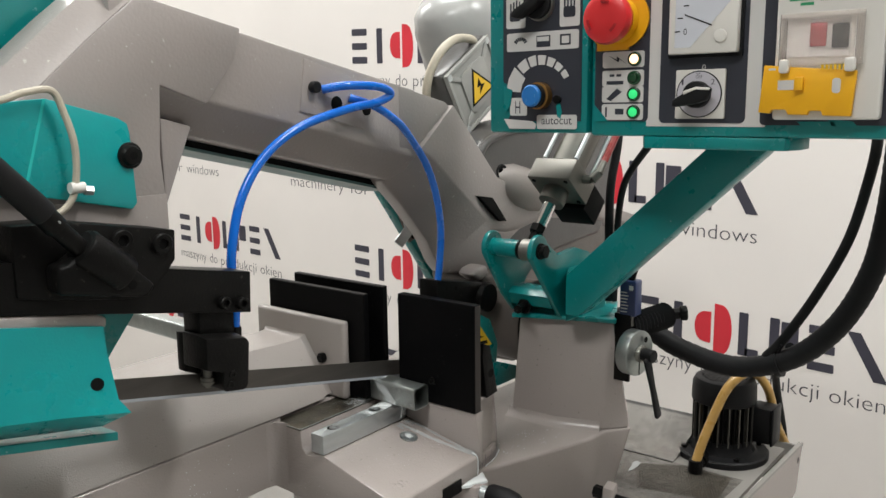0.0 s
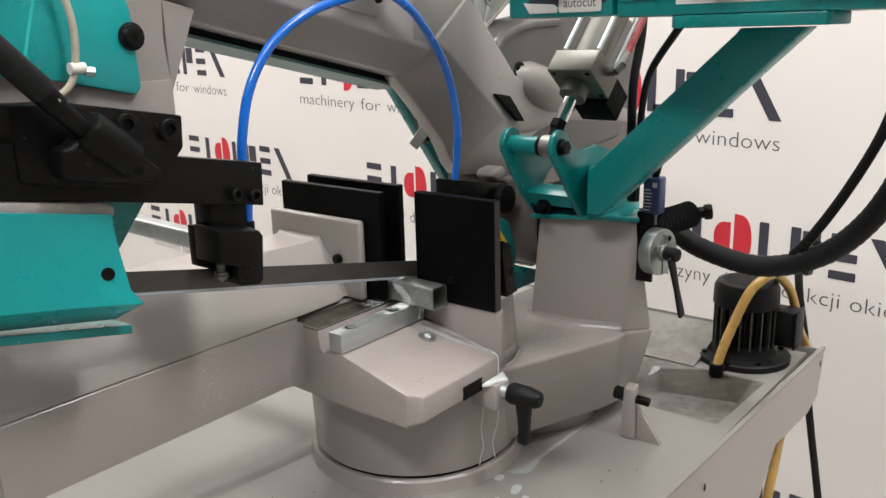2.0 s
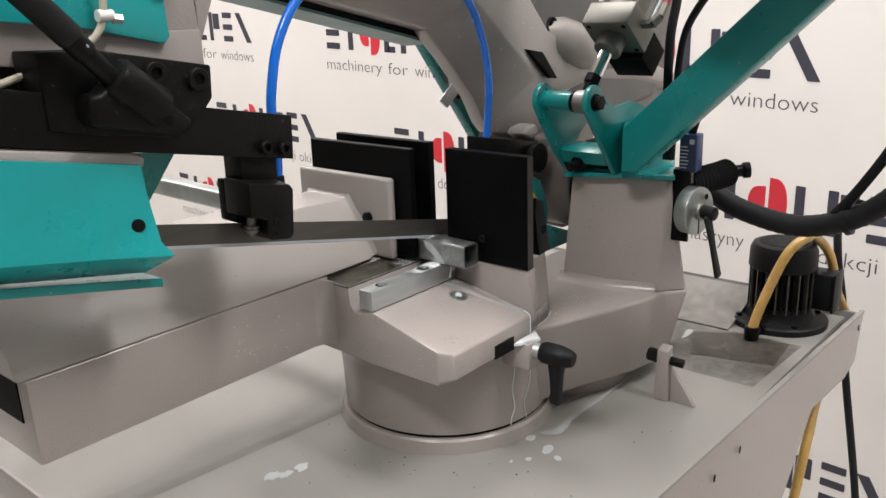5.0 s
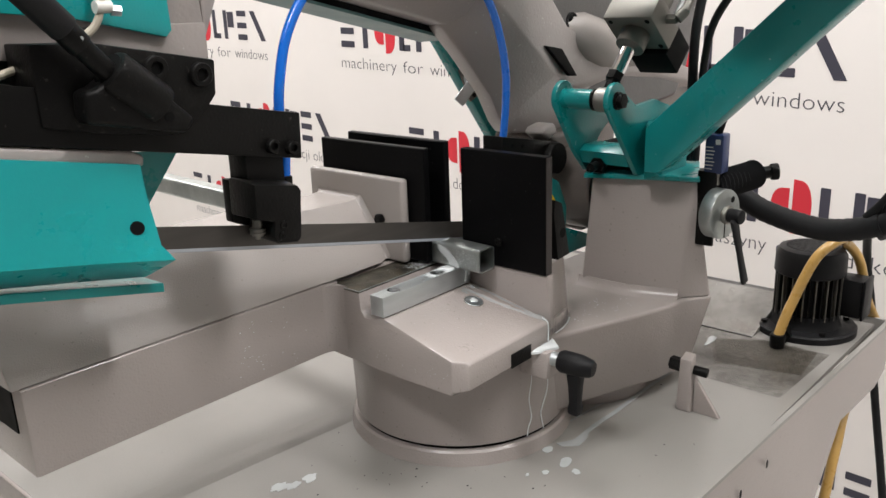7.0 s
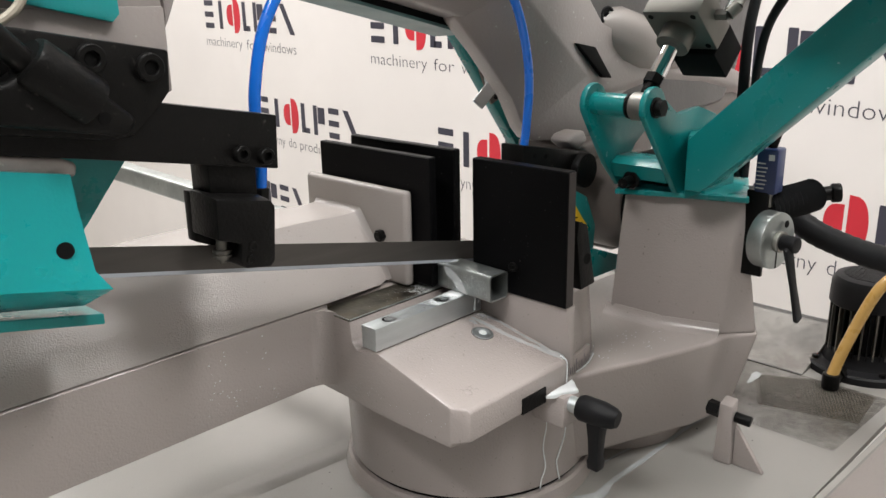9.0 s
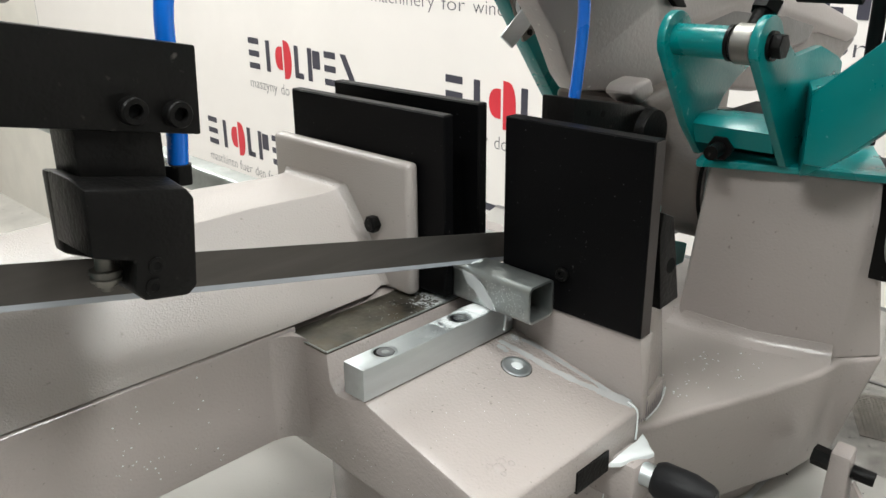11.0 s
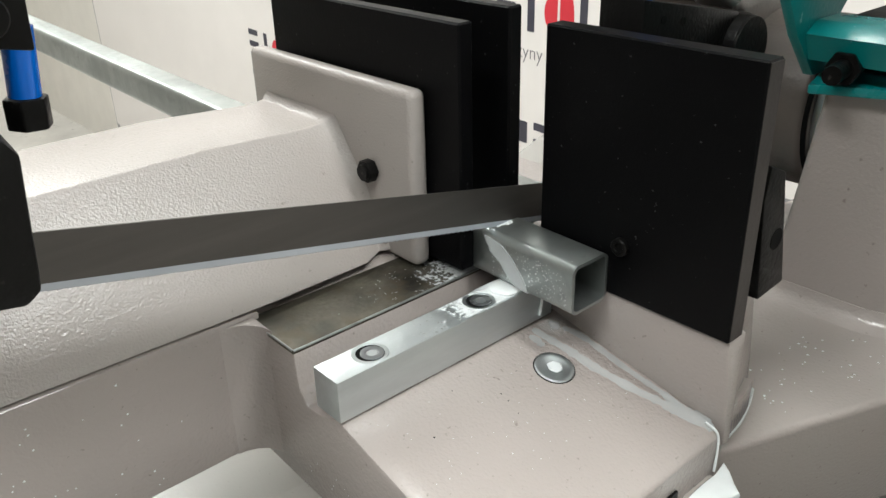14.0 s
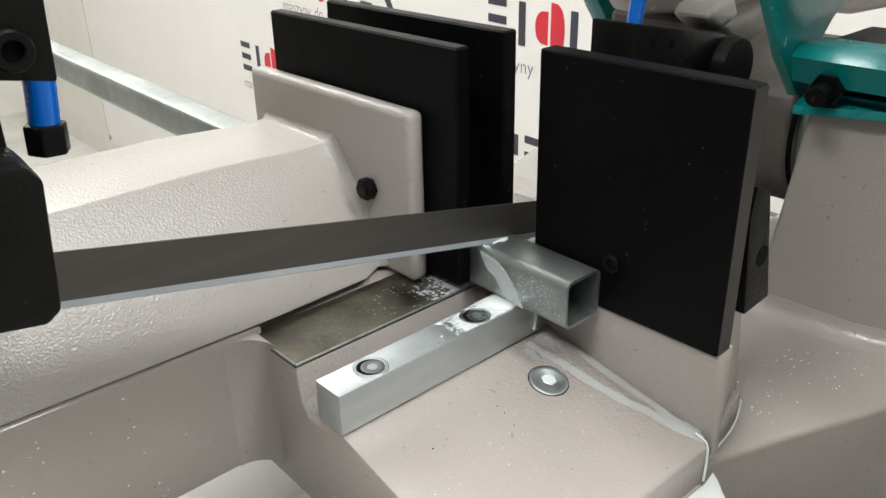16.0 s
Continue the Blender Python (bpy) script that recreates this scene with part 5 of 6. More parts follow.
socket_screw(ab, (-3.10, -0.15, 1.985), (0, -1, 0), 0.072, 0.07, BLACK, DARK)
socket_screw(ab, (-2.86, -0.15, 1.935), (0, -1, 0), 0.072, 0.07, BLACK, DARK)
part("way_cover", prism([(-6.6, 2.53), (-4.55, 2.15), (-4.45, 2.1), (-4.47, 2.0), (-6.6, 2.36)], "y", -0.14, 0.3, 0.035, 3), HEADGREY, head)
gb = part("blade_guide", merged(prism([(-3.38, 2.0), (-2.92, 1.90), (-2.92, 1.58), (-3.38, 1.66)], "y", -0.1, 0.2, 0.015), prism([(-3.42, 1.67), (-2.9, 1.57), (-2.9, 0.98), (-3.42, 1.22)], "y", 0.17, 0.30, 0.02), loft([[(-3.45, y, 1.70 - d), (-2.92, y, 1.6 - d), (-2.88, y, 1.54 - d), (-2.92, y, 1.02), (-2.98, y, 0.98), (-3.22, y, 1.02), (-3.27, y, 1.1), (-3.24, y, 1.25), (-3.46, y, 1.32)] for y, d in ((-0.30, 0.03), (-0.1, 0.0), (0.135, 0.0))], 0.022)), BLACK, head, "black steel blade guide block")
part("bearing", lathe((-3.34, -0.12, 1.07), (0.05, 0, 1), [(0, 0.028), (0.03, 0.03), (0.031, 0.055), (0.055, 0.058), (0.056, 0.078), (0.075, 0.082), (0.08, 0.07), (0.092, 0.07), (0.096, 0.084), (0.118, 0.08), (0.12, 0.05), (0.2, 0.05)], 32), CASTALU, gb, "bright guide bearing")
for x, z in ((-3.14, 1.2), (-3.17, 1.09)):
    socket_screw(gb, (x, -0.3, z), (0, -1, 0), 0.046, 0.012, BLACK, DARK)
GA, GB, GC, GD, GE, GF, GQ = (-7.0, -0.2, 2.53), (-4.54, -0.2, 2.04), (-4.52, -0.2, 1.78), (-5.01, -0.2, 1.26), (-4.41, -0.36, 1.17), (-7.0, -0.2, 1.62), (-4.5, -0.305, 1.32)
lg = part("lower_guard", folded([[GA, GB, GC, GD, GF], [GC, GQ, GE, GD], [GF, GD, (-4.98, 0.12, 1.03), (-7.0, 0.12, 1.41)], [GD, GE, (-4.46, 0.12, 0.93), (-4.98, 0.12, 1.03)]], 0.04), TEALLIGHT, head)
part("guard_tray", loft([[(x, 0.0, z), (x, 0.0, z - 0.09), (x, 0.45, z - 0.12), (x, 0.45, z - 0.02)] for x, z in ((-7.0, 1.42), (-4.36, 0.865))], 0.008, 1), TEAL, lg)
part("guard_hole", rod((-4.66, -0.22, 1.5), (-4.666, -0.236, 1.503), 0.062, 28), DARK, lg)
part("guard_side", prism([(-4.5, 2.1), (-3.9, 2.02), (-4.28, 1.55), (-4.5, 1.3)], "y", 0.25, 0.4), TEAL, lg)

S = 0.207


def blade_z(x):
    return 0.29 - S * (x + 0.4)


part("blade", loft([[(x, 0.146, blade_z(x) + 0.025), (x, 0.155, blade_z(x) + 0.025), (x, 0.155, blade_z(x) + 0.275), (x, 0.146, blade_z(x) + 0.275)] for x in (-6.5, -3.0, 0.0, 2.6)]), BLADE, head, "dark steel saw band")
teeth = bmesh.new()
n = 520
for i in range(n):
    x = -4.6 + i * 6.6 / n
    w = 6.6 / n
    off = (-0.004, 0.0, 0.004)[i % 3]
    a, b, c = (teeth.verts.new((x, 0.1505, blade_z(x) + 0.027)), teeth.verts.new((x + w, 0.1505, blade_z(x + w) + 0.027)), teeth.verts.new((x + w * 0.2, 0.1505 + off, blade_z(x) + 0.008)))
    d, e, f = (teeth.verts.new(v.co + Vector((0, 0.004, 0))) for v in (a, b, c))
    for q in ((a, b, c), (f, e, d), (a, c, f, d), (c, b, e, f)):
        teeth.faces.new(q)
part("gullet_band", loft([[(x, 0.1455, blade_z(x) + 0.018), (x, 0.1555, blade_z(x) + 0.018), (x, 0.1555, blade_z(x) + 0.05), (x, 0.1455, blade_z(x) + 0.05)] for x in (-6.5, 2.6)]), TEETH, head)
tagged(part("teeth", teeth, TEETH, head, "bright saw tooth edge"), kind="stuff")

rg = part("right_guide", merged(prism([(1.0, 1.49), (2.2, 1.26), (2.2, 0.8), (1.0, 1.0)], "y", 0.06, 0.42, 0.02), rod((2.24, -0.03, 1.0), (2.24, 0.5, 1.0), 0.24, 32, 0.02), rod((2.4, 0.1, 1.0), (2.4, 0.5, 1.0), 0.22, 32, 0.02)), BLACK, head, "black blade guide at the pivot side")
part("bore", rod((2.24, -0.036, 1.0), (2.24, -0.03, 1.0), 0.17, 28), DARK, rg)
for hx, hz in ((1.23, 1.33), (1.46, 1.29)):
    part("small_hole", rod((hx, 0.056, hz), (hx, 0.06, hz), 0.03, 12), DARK, rg)
part("bore_ring", lathe((2.24, -0.03, 1.0), (0, -1, 0), [(0, 0.235), (0.012, 0.23), (0.012, 0.2)], 32), BLACK, rg)
rgd = part("right_guard", merged(prism([(1.5, 0.82), (1.9, 0.8), (2.18, 0.66), (2.4, 0.22), (2.37, -0.1), (1.5, -0.1)], "y", -0.1, -0.06, 0.01), prism([(2.0, -0.12), (2.37, -0.1), (2.99, -0.33), (2.95, -0.54), (2.4, -0.53), (2.0, -0.4)], "y", -0.12, -0.05, 0.01)), TEAL, head)
part("warning_sticker", prism([(1.7, 0.68), (1.85, 0.66), (2.22, 0.23), (1.7, 0.28)], "y", -0.106, -0.1), WARN, rgd, "yellow warning sticker")
part("warning_mark", merged(prism([(1.72, 0.5), (1.98, 0.42), (1.72, 0.4)], "y", -0.11, -0.106), prism([(1.72, 0.37), (2.07, 0.34), (2.1, 0.28), (1.72, 0.32)], "y", -0.11, -0.106)), DARK, rgd)

solo("blade_hose", hose([(-1.05, 0.3, 4.32), (-0.8, 0.1, 4.37), (-0.3, 0.0, 4.36), (-0.03, 0.02, 4.27), (-0.25, 0.06, 4.16), (-0.8, 0.1, 4.07), (-1.59, 0.14, 3.86), (-2.15, 0.18, 3.52), (-2.5, 0.2, 3.05), (-2.65, 0.22, 2.5), (-2.66, 0.24, 2.1), (-2.7, 0.18, 1.62)], 0.056, 14, 8), BLUEHOSE, "glossy blue plastic hose looped to the blade guide", "hose", "blue hoses")
solo("blade_hose", hose([(-0.55, 0.3, 4.22), (-0.3, 0.12, 4.12), (0.0, 0.08, 3.98), (0.37, 0.1, 3.75), (0.95, 0.15, 3.14), (1.24, 0.18, 2.36), (1.22, 0.2, 1.6), (1.12, 0.22, 1.12)], 0.056, 14, 8), BLUEHOSE, "glossy blue plastic hose hanging down along the cast limb", "hose", "blue hoses")
nip = thing("hose_nipple", "black hexagonal hose nipple on the guide block", "fitting")
part("hexagon", rod((-2.71, 0.18, 1.46), (-2.705, 0.18, 1.58), 0.085, 6, 0.01), BLACK, nip)
part("sleeve", rod((-2.705, 0.18, 1.58), (-2.68, 0.18, 1.84), 0.06, 14), BLUEHOSE, nip)
solo("sensor_cable", hose([(-6.4, 0.12, 4.1), (-5.3, 0.1, 4.16), (-4.95, 0.08, 4.25), (-4.7, 0.08, 4.27), (-4.6, 0.08, 4.08), (-4.53, 0.06, 3.78), (-4.53, 0.08, 3.45), (-4.6, 0.1, 3.22), (-4.78, 0.16, 3.08), (-5.1, 0.18, 2.95), (-5.8, 0.18, 2.75)], 0.034, 10, 8), CREAM, "cream sensor cable looped over the teal guard", "cable", "cream cables")
for dz, dy in ((0.0, 0.0), (0.12, 0.05)):
    solo("loom_cable", hose([(-7.0, 1.3 + dy, 4.3 + dz), (-6.0, 1.2 + dy, 4.55 + dz), (-5.3, 1.2 + dy, 4.72 + dz), (-4.85, 1.3 + dy, 4.8 + dz), (-4.6, 1.48, 4.9 + dz)], 0.05, 10, 8), CREAM, "grey-cream cable run over the wheel guard", "cable", "cream cables")

# ---- gearbox and motor on the head ----
gear = thing("gearbox", "round cast gearbox on the saw head, its grey darkened for shade", "gearbox")
CASE = [(2.62, 3.15), (2.7, 3.38), (2.95, 3.56), (3.7, 3.76), (5.2, 3.95), (7.0, 3.95), (7.65, 3.75), (8.02, 3.45), (8.08, 3.12), (7.88, 2.5), (7.6, 1.85), (7.2, 1.4), (4.0, 1.2), (2.7, 2.6)]
part("case", prism(CASE, "y", 0.48, 1.5, 0.14, 4), DARKGREY, gear)
part("rim", hose([(3.1, 0.47, 2.6), (2.74, 0.47, 2.85), (2.68, 0.47, 3.15), (2.78, 0.47, 3.38), (3.1, 0.47, 3.56), (3.75, 0.47, 3.68), (4.6, 0.47, 3.72)], 0.07, 10, 8), DARKGREY, gear, "dark cast rim")
for ox, oz in ((3.35, 2.97), (3.52, 2.9)):
    plug = part("oil_plug", lathe((ox, 0.478, oz), (-0.25, -0.97, 0), [(0, 0.13), (0.03, 0.13), (0.04, 0.115), (0.035, 0.09), (0.015, 0.085), (0.012, 0.02)], 28), PLASTIC, gear, "black oil plug")
    part("socket", hexagon((ox, 0.47, oz), (-0.25, -0.97, 0), 0.05, 0.02), DARK, plug)
motor = thing("drive_motor", "grey electric drive motor with a terminal box", "motor")
MAX = Vector((-0.47, 0.0, 0.88)).normalized()
MBASE = Vector((4.6, 2.05, 5.05)) - 0.9 * MAX
part("body", lathe(MBASE, MAX, [(0, 0.62), (0.9, 0.62)], 40), BLACK, motor)
part("fan_cowl", lathe(MBASE + 0.86 * MAX, MAX, [(0, 0.8), (0.0, 0.87), (0.1, 0.88), (0.75, 0.86), (1.05, 0.78), (1.25, 0.6), (1.35, 0.35), (1.38, 0.02)], 56), MOTORGREY, motor, "glossy light grey fan cowl")
_, MSIDE, MUP = frame_of(MAX)
for i in range(24):
    c, q = math.cos(radians(15 * i)), math.sin(radians(15 * i))
    out, over = c * MSIDE + q * MUP, c * MUP - q * MSIDE
    part("fin", loft([[MBASE + d * MAX + f * out + w * over for f, w in ((0.6, -0.022), (0.8, -0.016), (0.8, 0.016), (0.6, 0.022))] for d in (0.1, 0.85)]), FIN if i % 2 else BLACK, motor)
TB = [(-0.74, -0.6), (0.74, -0.6), (0.74, 0.6), (-0.74, 0.6)]


def turned(pts, k=1.0, cx=3.5, cz=4.47, ang=32):
    c, s = math.cos(radians(ang)), math.sin(radians(ang))
    return [(cx + k * (x * c - z * s), cz + k * (x * s + z * c)) for x, z in pts]


tb = part("terminal_box", prism(turned(TB), "y", 1.15, 1.6, 0.05), DARKGREY, motor)
part("lid_frame", prism(turned(TB, 0.97), "y", 1.09, 1.15, 0.03), LIDGREY, tb)
for sx in (-1, 1):
    for sz in (-1, 1):
        part("lid_rib", prism(turned([(0.36 * sx - 0.03 * sz, 0.3 * sz + 0.03 * sx), (0.36 * sx + 0.03 * sz, 0.3 * sz - 0.03 * sx), (0.64 * sx + 0.03 * sz, 0.5 * sz - 0.03 * sx), (0.64 * sx - 0.03 * sz, 0.5 * sz + 0.03 * sx)]), "y", 1.06, 1.09, 0.008), LIDGREY, tb)
part("lid_rim", merged(*[prism(turned(q), "y", 1.055, 1.09, 0.008) for q in (rect(-0.72, 0.72, -0.585, -0.52), rect(-0.72, 0.72, 0.52, 0.585), rect(-0.72, -0.655, -0.52, 0.52), rect(0.655, 0.72, -0.52, 0.52))]), LIDGREY, tb)
part("lid_panel", prism(turned([(-0.4, -0.32), (-0.28, -0.4), (0.28, -0.4), (0.4, -0.32), (0.4, 0.32), (0.28, 0.4), (-0.28, 0.4), (-0.4, 0.32)]), "y", 1.05, 1.09, 0.02), LIDGREY, tb)
for x, z in TB:
    (sx, sz), = turned([(x * 0.87, z * 0.85)])
    part("lid_screw", rod((sx, 1.09, sz), (sx, 1.05, sz), 0.06, 14), STEEL, tb)
SIGN = [(3.34, 4.68), (3.92, 4.46), (3.37, 4.14)]
part("sign_border", prism([(3.54 + 1.22 * (x - 3.54), 4.43 + 1.22 * (z - 4.43)) for x, z in SIGN], "y", 1.04, 1.05), DARK, tb)
part("warning_sign", prism(SIGN, "y", 1.034, 1.04), WARN, tb, "yellow triangular shock warning sign")
part("warning_bolt", prism([(3.47, 4.58), (3.44, 4.42), (3.54, 4.45), (3.52, 4.30), (3.66, 4.50), (3.56, 4.48)], "y", 1.028, 1.035), DARK, tb)
solo("motor_cable", hose([(3.75, 1.3, 5.1), (3.5, 1.2, 5.25), (3.0, 1.2, 5.22), (2.62, 1.25, 4.95), (2.5, 1.4, 4.5), (2.7, 1.6, 3.9)], 0.075, 12, 8), CREAM, "thick cream motor cable bending into the terminal box", "cable", "cream cables")

SWING[0] = 0.0

# ---- spilled coolant ----
rnd = random.Random(4)


def puddle(name, outlines, z, parent_label, mat=MILK):
    bm = merged(*[prism(o, "z", z, z + 0.006) for o in outlines])
    return solo(name, bm, mat, parent_label, "coolant", "coolant spills", "stuff" if len(outlines) > 6 else "")


for cx, cy, rx, ry in ((-2.7, 0.86, 0.13, 0.08), (-2.57, 0.75, 0.09, 0.07), (-2.33, 0.72, 0.12, 0.07)):
    puddle("coolant_spill", [blob(cx, cy, rx, ry, rnd, 30, 0.7)], TZ, "white milky coolant drop on the grey tray", MILKMID)
for cx, cy, rx, ry in ((0.0, -1.66, 0.11, 0.08), (-0.11, -1.89, 0.06, 0.05), (-0.36, -1.59, 0.05, 0.04), (-0.55, -1.44, 0.03, 0.025), (0.12, -1.3, 0.09, 0.06)):
    puddle("coolant_spill", [blob(cx, cy, rx, ry, rnd, 28, 0.55)], TZ, "white milky coolant drop on the grey tray", MILKMID)
streak = [(0.32, -1.3), (0.42, -1.36), (0.56, -1.44), (0.8, -1.43), (1.1, -1.42), (1.58, -1.45), (2.54, -1.455), (3.6, -1.5), (3.6, -1.56), (2.54, -1.51), (1.58, -1.52), (1.15, -1.5), (0.85, -1.5), (0.66, -1.57), (0.45, -1.58), (0.3, -1.4)]
puddle("coolant_spill", [streak], TZ + 0.001, "white milky coolant trickle along the column foot", MILKTHIN)
branch = [(0.9, -1.1), (1.2, -1.13), (1.5, -1.155), (1.8, -1.2), (2.0, -1.22), (2.17, -1.25), (2.17, -1.3), (2.0, -1.28), (1.8, -1.235), (1.5, -1.18), (1.2, -1.15), (0.9, -1.115)]
puddle("coolant_spill", [branch], TZ + 0.001, "thin white coolant branch under the column foot", MILKTHIN)
puddle("putty_smear", [blob(4.85, -1.5, 0.2, 0.07, rnd, 26, 0.6)], TZ + 0.013, "dried white smear beside the sump screen", MILKTHIN)


def table_top(y):
    """The table's height, with the fold near its front lip."""
    return max(table_z(y), -0.62)


def table_spill(outlines, lift=0.008):
    bm = bmesh.new()
    for o in outlines:
        row = [bm.verts.new((x, y, table_top(y) + lift)) for x, y in o]
        n = len(row)
        for k in range(n // 2 - 1):
            bm.faces.new((row[k], row[k + 1], row[n - 2 - k], row[n - 1 - k]))
    bmesh.ops.recalc_face_normals(bm, faces=bm.faces)
    return solo("coolant_spill", bm, MILKTHIN, "white coolant trickle on the vise table", "coolant", "coolant spills", "stuff")


def ribbon(points, width):
    """A wavering strip of liquid along a line in plan."""
    line = smooth_line([(x, y, 0) for x, y in points], 5)
    a, b = [], []
    for k, p in enumerate(line):
        way = (line[min(k + 1, len(line) - 1)] - line[max(k - 1, 0)]).normalized()
        w = width * (0.75 + 0.5 * rnd.random()) * (0.5 if k in (0, len(line) - 1) else 1)
        a.append((p.x - way.y * w, p.y + way.x * w))
        b.append((p.x + way.y * w, p.y - way.x * w))
    return a + b[::-1]


table_spill([ribbon([(-0.05, -0.26), (-0.01, -0.36), (0.005, -0.5), (0.01, -0.68), (0.025, -0.84), (0.04, -0.96), (0.05, -1.06)], 0.024)])
table_spill([ribbon([(-0.23, -0.17), (-0.2, -0.31), (-0.17, -0.45), (-0.15, -0.6), (-0.12, -0.72), (-0.08, -0.87), (-0.04, -0.97), (-0.01, -1.08), (0.03, -1.2), (0.07, -1.3)], 0.034)])
table_spill([ribbon([(0.03, -0.98), (0.035, -1.05), (0.05, -1.13), (0.08, -1.2), (0.1, -1.26)], 0.026)], 0.012)
table_spill([ribbon([(-0.29, -0.2), (-0.28, -0.26), (-0.29, -0.31)], 0.026)])


def trickle(points, r, label, mat=MILK):
    bm = hose(points, r, 8, 6)
    return solo("coolant_trickle", bm, mat, label, "coolant", "coolant spills")


def on_drum(rows, r=1.565):
    return [(CX + r * math.cos(radians(a)), CY + r * math.sin(radians(a)), z) for a, z in rows]


trickle(on_drum([(-103, -1.2), (-103, -1.47), (-104.4, -1.73), (-103, -1.99), (-105, -2.15), (-105.6, -2.26)], 1.558), 0.009, "thin white coolant trickle down the turntable drum")
trickle(on_drum([(-92, -1.3), (-91.3, -1.66), (-95, -1.9), (-96.4, -2.01), (-94.3, -2.25)], 1.558), 0.009, "thin white coolant trickle down the turntable drum")
trickle([(0.055, -1.25, -0.585), (0.068, -1.325, -0.63), (0.07, -1.338, -0.75), (0.05, -1.345, -0.88)], 0.008, "thin white coolant trickle over the table lip")
trickle(on_drum([(-86, -0.935), (-78, -0.94), (-70, -0.945), (-64, -0.94)], 1.587), 0.014, "white coolant line along the drum's rim")
for x, z in ((-0.13, -0.27), (-0.06, -0.2)):
    trickle([(x, -0.142, -0.05), (x + 0.01, -0.146, -0.14), (x - 0.005, -0.142, z)], 0.011, "white coolant drip on the bar's side")


def smear(quad, mat, label, kind=""):
    bm = bmesh.new()
    bm.faces.new([bm.verts.new(p) for p in quad])
    ob = solo("coolant_foam", bm, mat, label, "coolant", "coolant spills", kind)
    ob.visible_shadow = False
    return ob


FOAM = (0.74, 0.77, 0.78)
BARPOOL = [(-0.28, 0.07), (-0.25, -0.02), (-0.27, -0.11), (-0.34, -0.132), (-0.4, -0.12), (-0.43, -0.06), (-0.44, 0.0), (-0.5, 0.05), (-0.56, 0.066), (-0.47, 0.075), (-0.38, 0.076)]
pool = loft([[(-0.35 + k * (x + 0.35), -0.02 + k * (y + 0.02), -0.046 + h) for x, y in BARPOOL] for k, h in ((1.0, 0.0), (0.985, 0.013), (0.9, 0.019), (0.5, 0.023))])
solo("coolant_foam", pool, MILK, "thick white coolant pool on the support bar", "coolant", "coolant spills")
smear([(-1.3, -0.127, -0.0432), (-0.03, -0.127, -0.0432), (-0.03, 0.068, -0.0432), (-1.3, 0.068, -0.0432)], film("bar_foam", FOAM, (-0.2, -0.02, -0.045), 0.85, (1, 0.5, 1), cover=0.13, grain=520), "white coolant foam on the bright support bar")
DRIP = [(-0.29, 0.2), (-0.29, 0.11), (-0.22, 0.12), (-0.17, 0.085), (-0.09, 0.09), (-0.03, 0.17), (-0.03, 0.21)]
drip = loft([[(-0.17 + k * (x + 0.17), 0.15 + k * (y - 0.15), 0.2745 + h) for x, y in DRIP] for k, h in ((1.0, 0.0), (0.95, 0.008), (0.5, 0.012))])
solo("coolant_foam", drip, MILK, "thick white coolant drip on top of the tube", "coolant", "coolant spills")
RUN = [(0.17, 0.255), (0.03, 0.235), (-0.07, 0.17), (-0.16, 0.07), (-0.21, -0.02), (-0.1, -0.01), (-0.02, 0.05), (0.03, 0.11), (0.11, 0.15)]
solo("coolant_spill", facing(RUN, -0.3205, 0.003), MILKTHIN, "thin white coolant running down the tube side", "coolant", "coolant spills")
smear([(-0.27, -0.42, 0.2765), (-0.055, -0.42, 0.2765), (-0.055, 0.144, 0.2765), (-0.27, 0.144, 0.2765)], film("tube_top_foam", FOAM, (-0.24, 0.14, 0.275), 0.2, (0.8, 1, 1), cover=0.05, grain=60, soft=0.2), "white coolant foam on top of the tube")
smear([(-1.5, 0.3, -0.0535), (-0.05, 0.3, -0.0535), (-0.05, 0.6, -0.0535), (-1.5, 0.6, -0.0535)], film("way_foam", FOAM, (-0.2, 0.32, -0.05), 0.7, (0.7, 1.4, 1), cover=-0.06, grain=420), "white coolant spots on the oily sliding way")
smear([(x, y, table_z(y) + 0.006) for x, y in ((-0.4, -0.55), (0.0, -0.55), (0.0, -0.16), (-0.4, -0.16))], film("table_foam", FOAM, (-0.08, -0.2, -0.33), 0.24, cover=-0.03, grain=80, soft=0.8), "white coolant foam at the foot of the bar")


def specks(spots, mat, label, name="coolant_specks"):
    """Very small drops or chips, each a flattened bead."""
    bm = bmesh.new()
    for p, way, r in spots:
        way, s, u = frame_of(way)
        p = Vector(p)
        ring = [bm.verts.new(p + r * (math.cos(k * 1.047) * s + math.sin(k * 1.047) * u) * rnd.uniform(0.7, 1.2)) for k in range(6)]
        top = bm.verts.new(p + way * r * 0.4)
        for k in range(6):
            bm.faces.new((ring[k], ring[(k + 1) % 6], top))
    return solo(name, bm, mat, label, "coolant" if name == "coolant_specks" else "chips", "", "stuff")


UP, SIDE_X, SIDE_Y = (0, 0, 1), (-1, 0, 0), (0, -1, 0)
spots = [((rnd.triangular(-1.5, -0.3, -0.5), rnd.uniform(-0.12, 0.06), -0.0445), UP, rnd.uniform(0.002, 0.006)) for _ in range(240)]
spots += [((rnd.triangular(-1.3, -0.1, -0.3), rnd.uniform(0.3, 0.66), -0.0545), UP, rnd.uniform(0.002, 0.006)) for _ in range(90)]
spots += [((rnd.uniform(-0.27, -0.05), rnd.uniform(-0.48, 0.1), 0.2755), UP, rnd.uniform(0.002, 0.005)) for _ in range(40)]
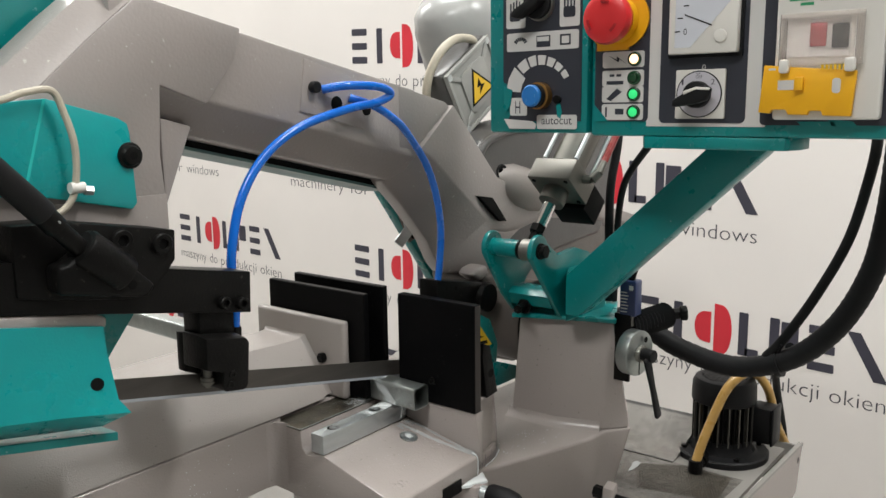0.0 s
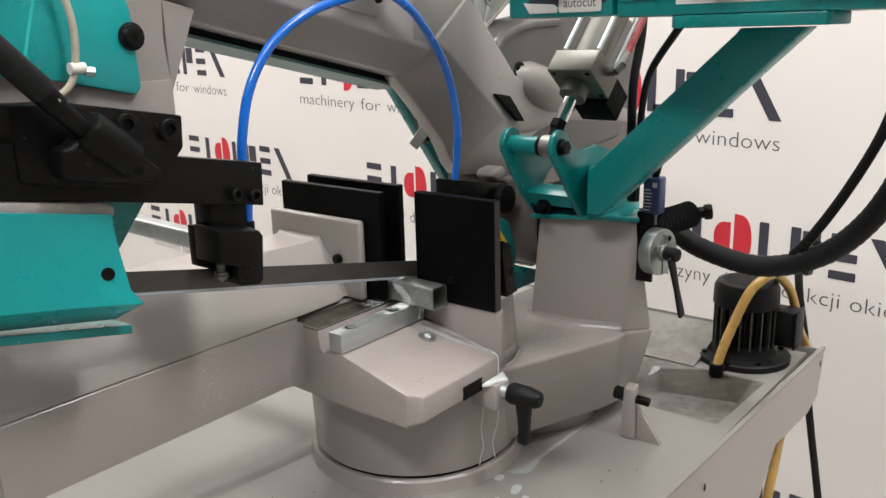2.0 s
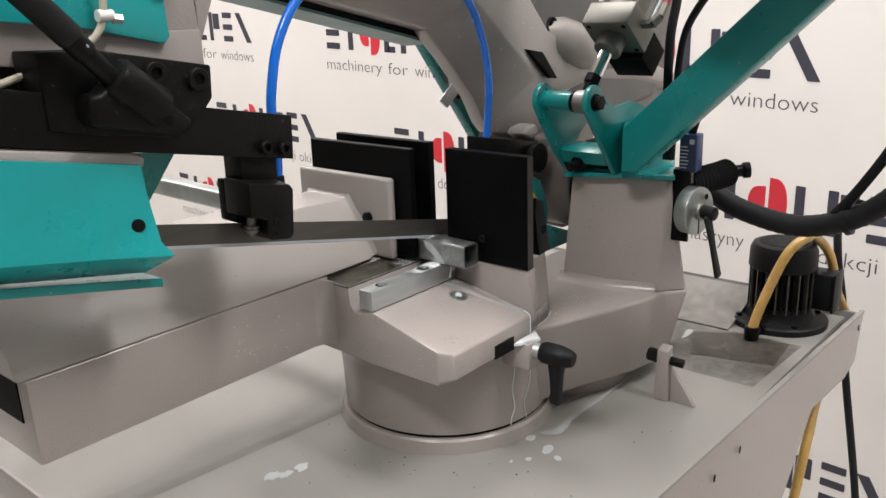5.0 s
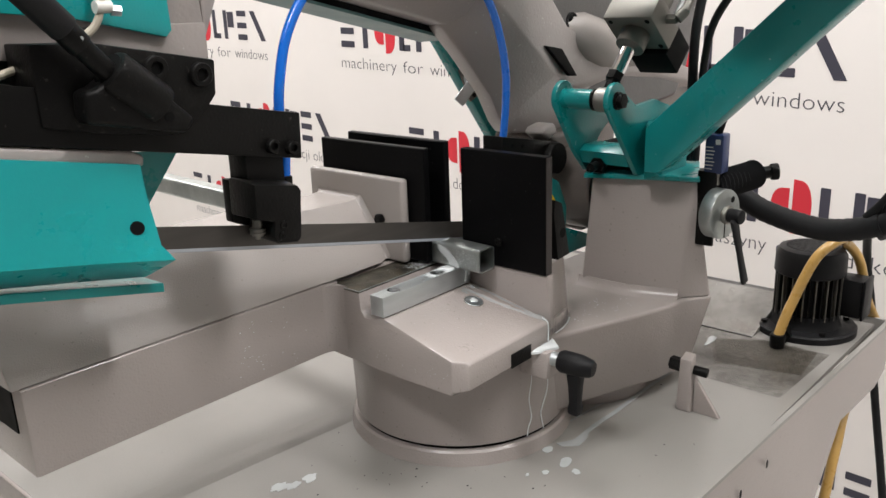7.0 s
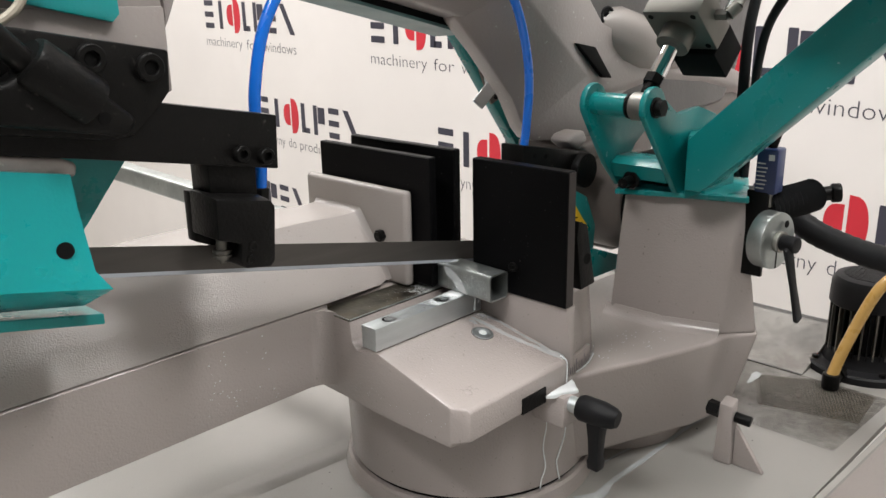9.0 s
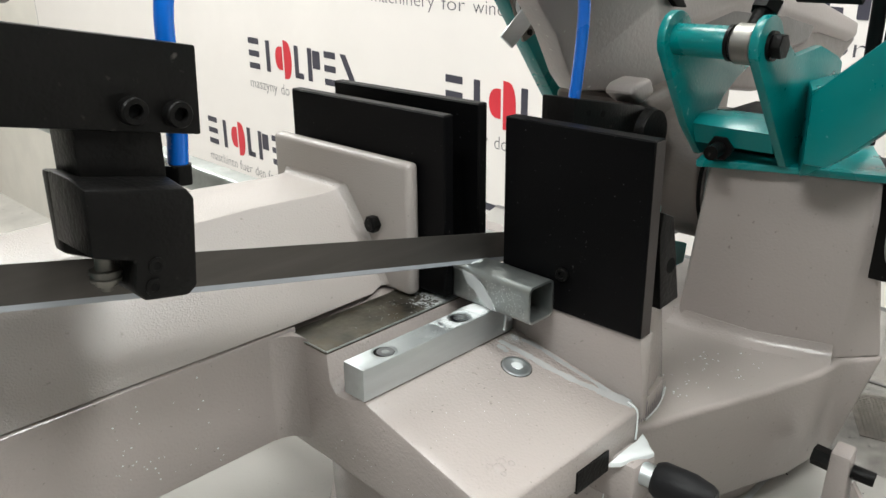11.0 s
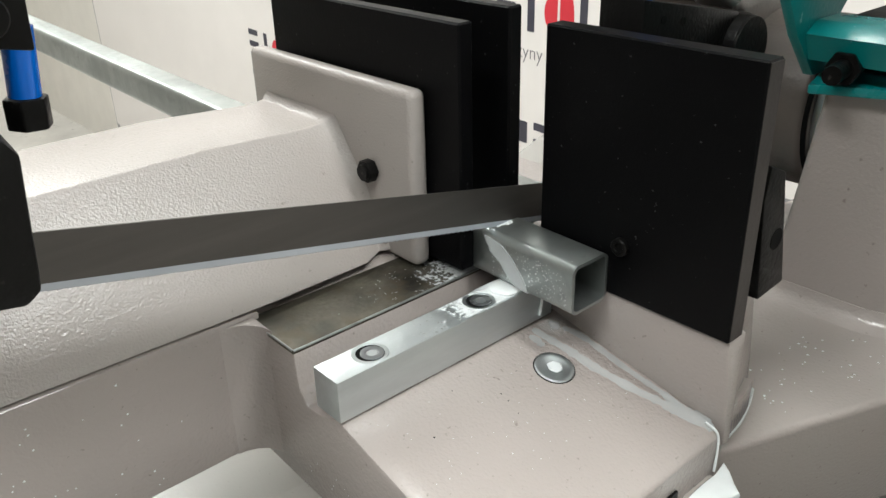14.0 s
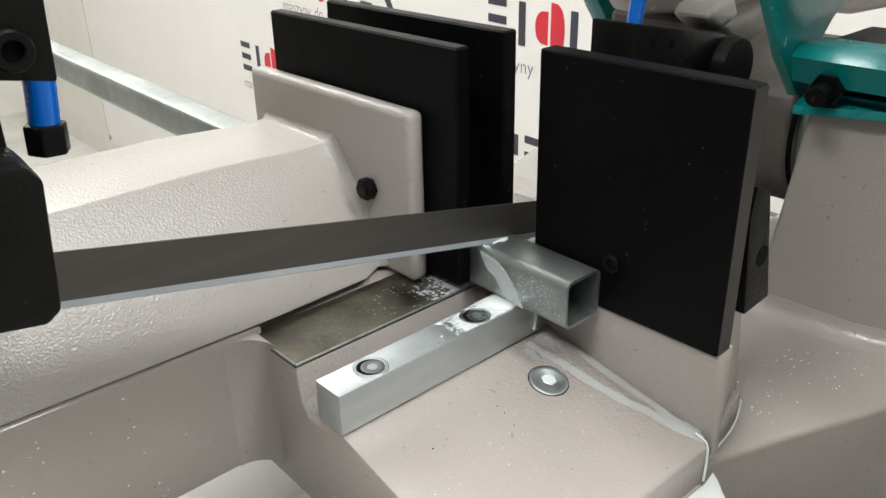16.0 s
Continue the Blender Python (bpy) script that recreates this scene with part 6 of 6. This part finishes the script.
spots += [((-0.3205, rnd.uniform(-0.5, 0.1), rnd.uniform(0.0, 0.23)), SIDE_X, rnd.uniform(0.002, 0.006)) for _ in range(230)]
spots += [((x, y, table_z(y)), UP, rnd.uniform(0.002, 0.004)) for x, y in ((rnd.uniform(-1.5, 0.0), rnd.uniform(-0.93, -0.2)) for _ in range(60))]
spots += [((rnd.uniform(-3.2, -2.9) + 0.9 * rnd.random() ** 3, 0.728, rnd.uniform(-0.85, -0.1)), SIDE_Y, rnd.uniform(0.003, 0.008)) for _ in range(36)]
spots += [((-1.663, rnd.uniform(-1.2, 0.3), -0.75 - 0.15 * rnd.random()), SIDE_X, rnd.uniform(0.002, 0.005)) for _ in range(25)]
spots += [((rnd.uniform(0.9, 2.2), rnd.uniform(-1.5, -0.9), -0.938), UP, rnd.uniform(0.004, 0.011)) for _ in range(45)]
specks(spots, MILK, "fine white coolant drops spattered over the vise")
chips = [((x, y, table_z(y) + 0.002), UP, rnd.uniform(0.003, 0.008)) for x, y in ((rnd.uniform(-1.4, -0.1), rnd.uniform(-0.92, -0.25)) for _ in range(8))]
chips += [((rnd.uniform(-4.2, 3.5), rnd.uniform(-2.9, 0.4), TZ + 0.002), UP, rnd.uniform(0.006, 0.016)) for _ in range(45)]
chips += [((rnd.uniform(-2.2, -1.3), rnd.uniform(-0.4, 1.3), TZ + 0.002), UP, rnd.uniform(0.005, 0.012)) for _ in range(12)]
chips += [((rnd.uniform(3.8, 5.3), rnd.uniform(-3.0, -1.5), TZ + 0.013), UP, rnd.uniform(0.006, 0.016)) for _ in range(60)]
specks(chips, DARK, "dark metal chips scattered on the tray and table", "metal_chips")
POOL = [(-0.36, -1.37), (-0.3, -1.43), (-0.18, -1.47), (-0.06, -1.53), (0.0, -1.545), (0.05, -1.48), (0.12, -1.41), (0.17, -1.34), (0.05, -1.36), (-0.1, -1.355), (-0.25, -1.36)]
pool = loft([[(-0.09 + k * (x + 0.09), -1.42 + k * (y + 1.42), -0.9 + h) for x, y in POOL] for k, h in ((0.98, -0.02), (1.0, 0.004), (0.96, 0.018), (0.8, 0.03), (0.4, 0.036))])
solo("coolant_spill", pool, MILK, "white coolant pool on the turntable lug", "coolant", "coolant spills")
# Oily grime, made stronger to paint the shade on this floor too.
GRIMESHADE = (0.05, 0.043, 0.033)
smear([(3.4, -3.2, TZ + 0.0165), (5.41, -3.3, TZ + 0.0145), (5.39, -0.9, TZ + 0.0165), (3.4, -0.9, TZ + 0.0165)], film("sump_grime_and_shade", GRIMESHADE, (4.6, -2.3, TZ), 2.8, (0.9, 0.7, 1), cover=0.24, grain=70, rough=0.4, soft=0.9), "dark oily grime and painted shade round the sump screen")
smear([(5.46, -2.0, TZ + 0.02), (6.88, -2.0, -2.098), (6.88, 2.5, -2.098), (5.46, 2.5, TZ + 0.02)], film("ledge_grime", (0.17, 0.15, 0.13), (5.7, -1.6, TZ), 1.9, (0.9, 0.8, 1), cover=0.0, grain=60, rough=0.35, soft=0.8), "brown oily stain on the tray's sloping back ledge")
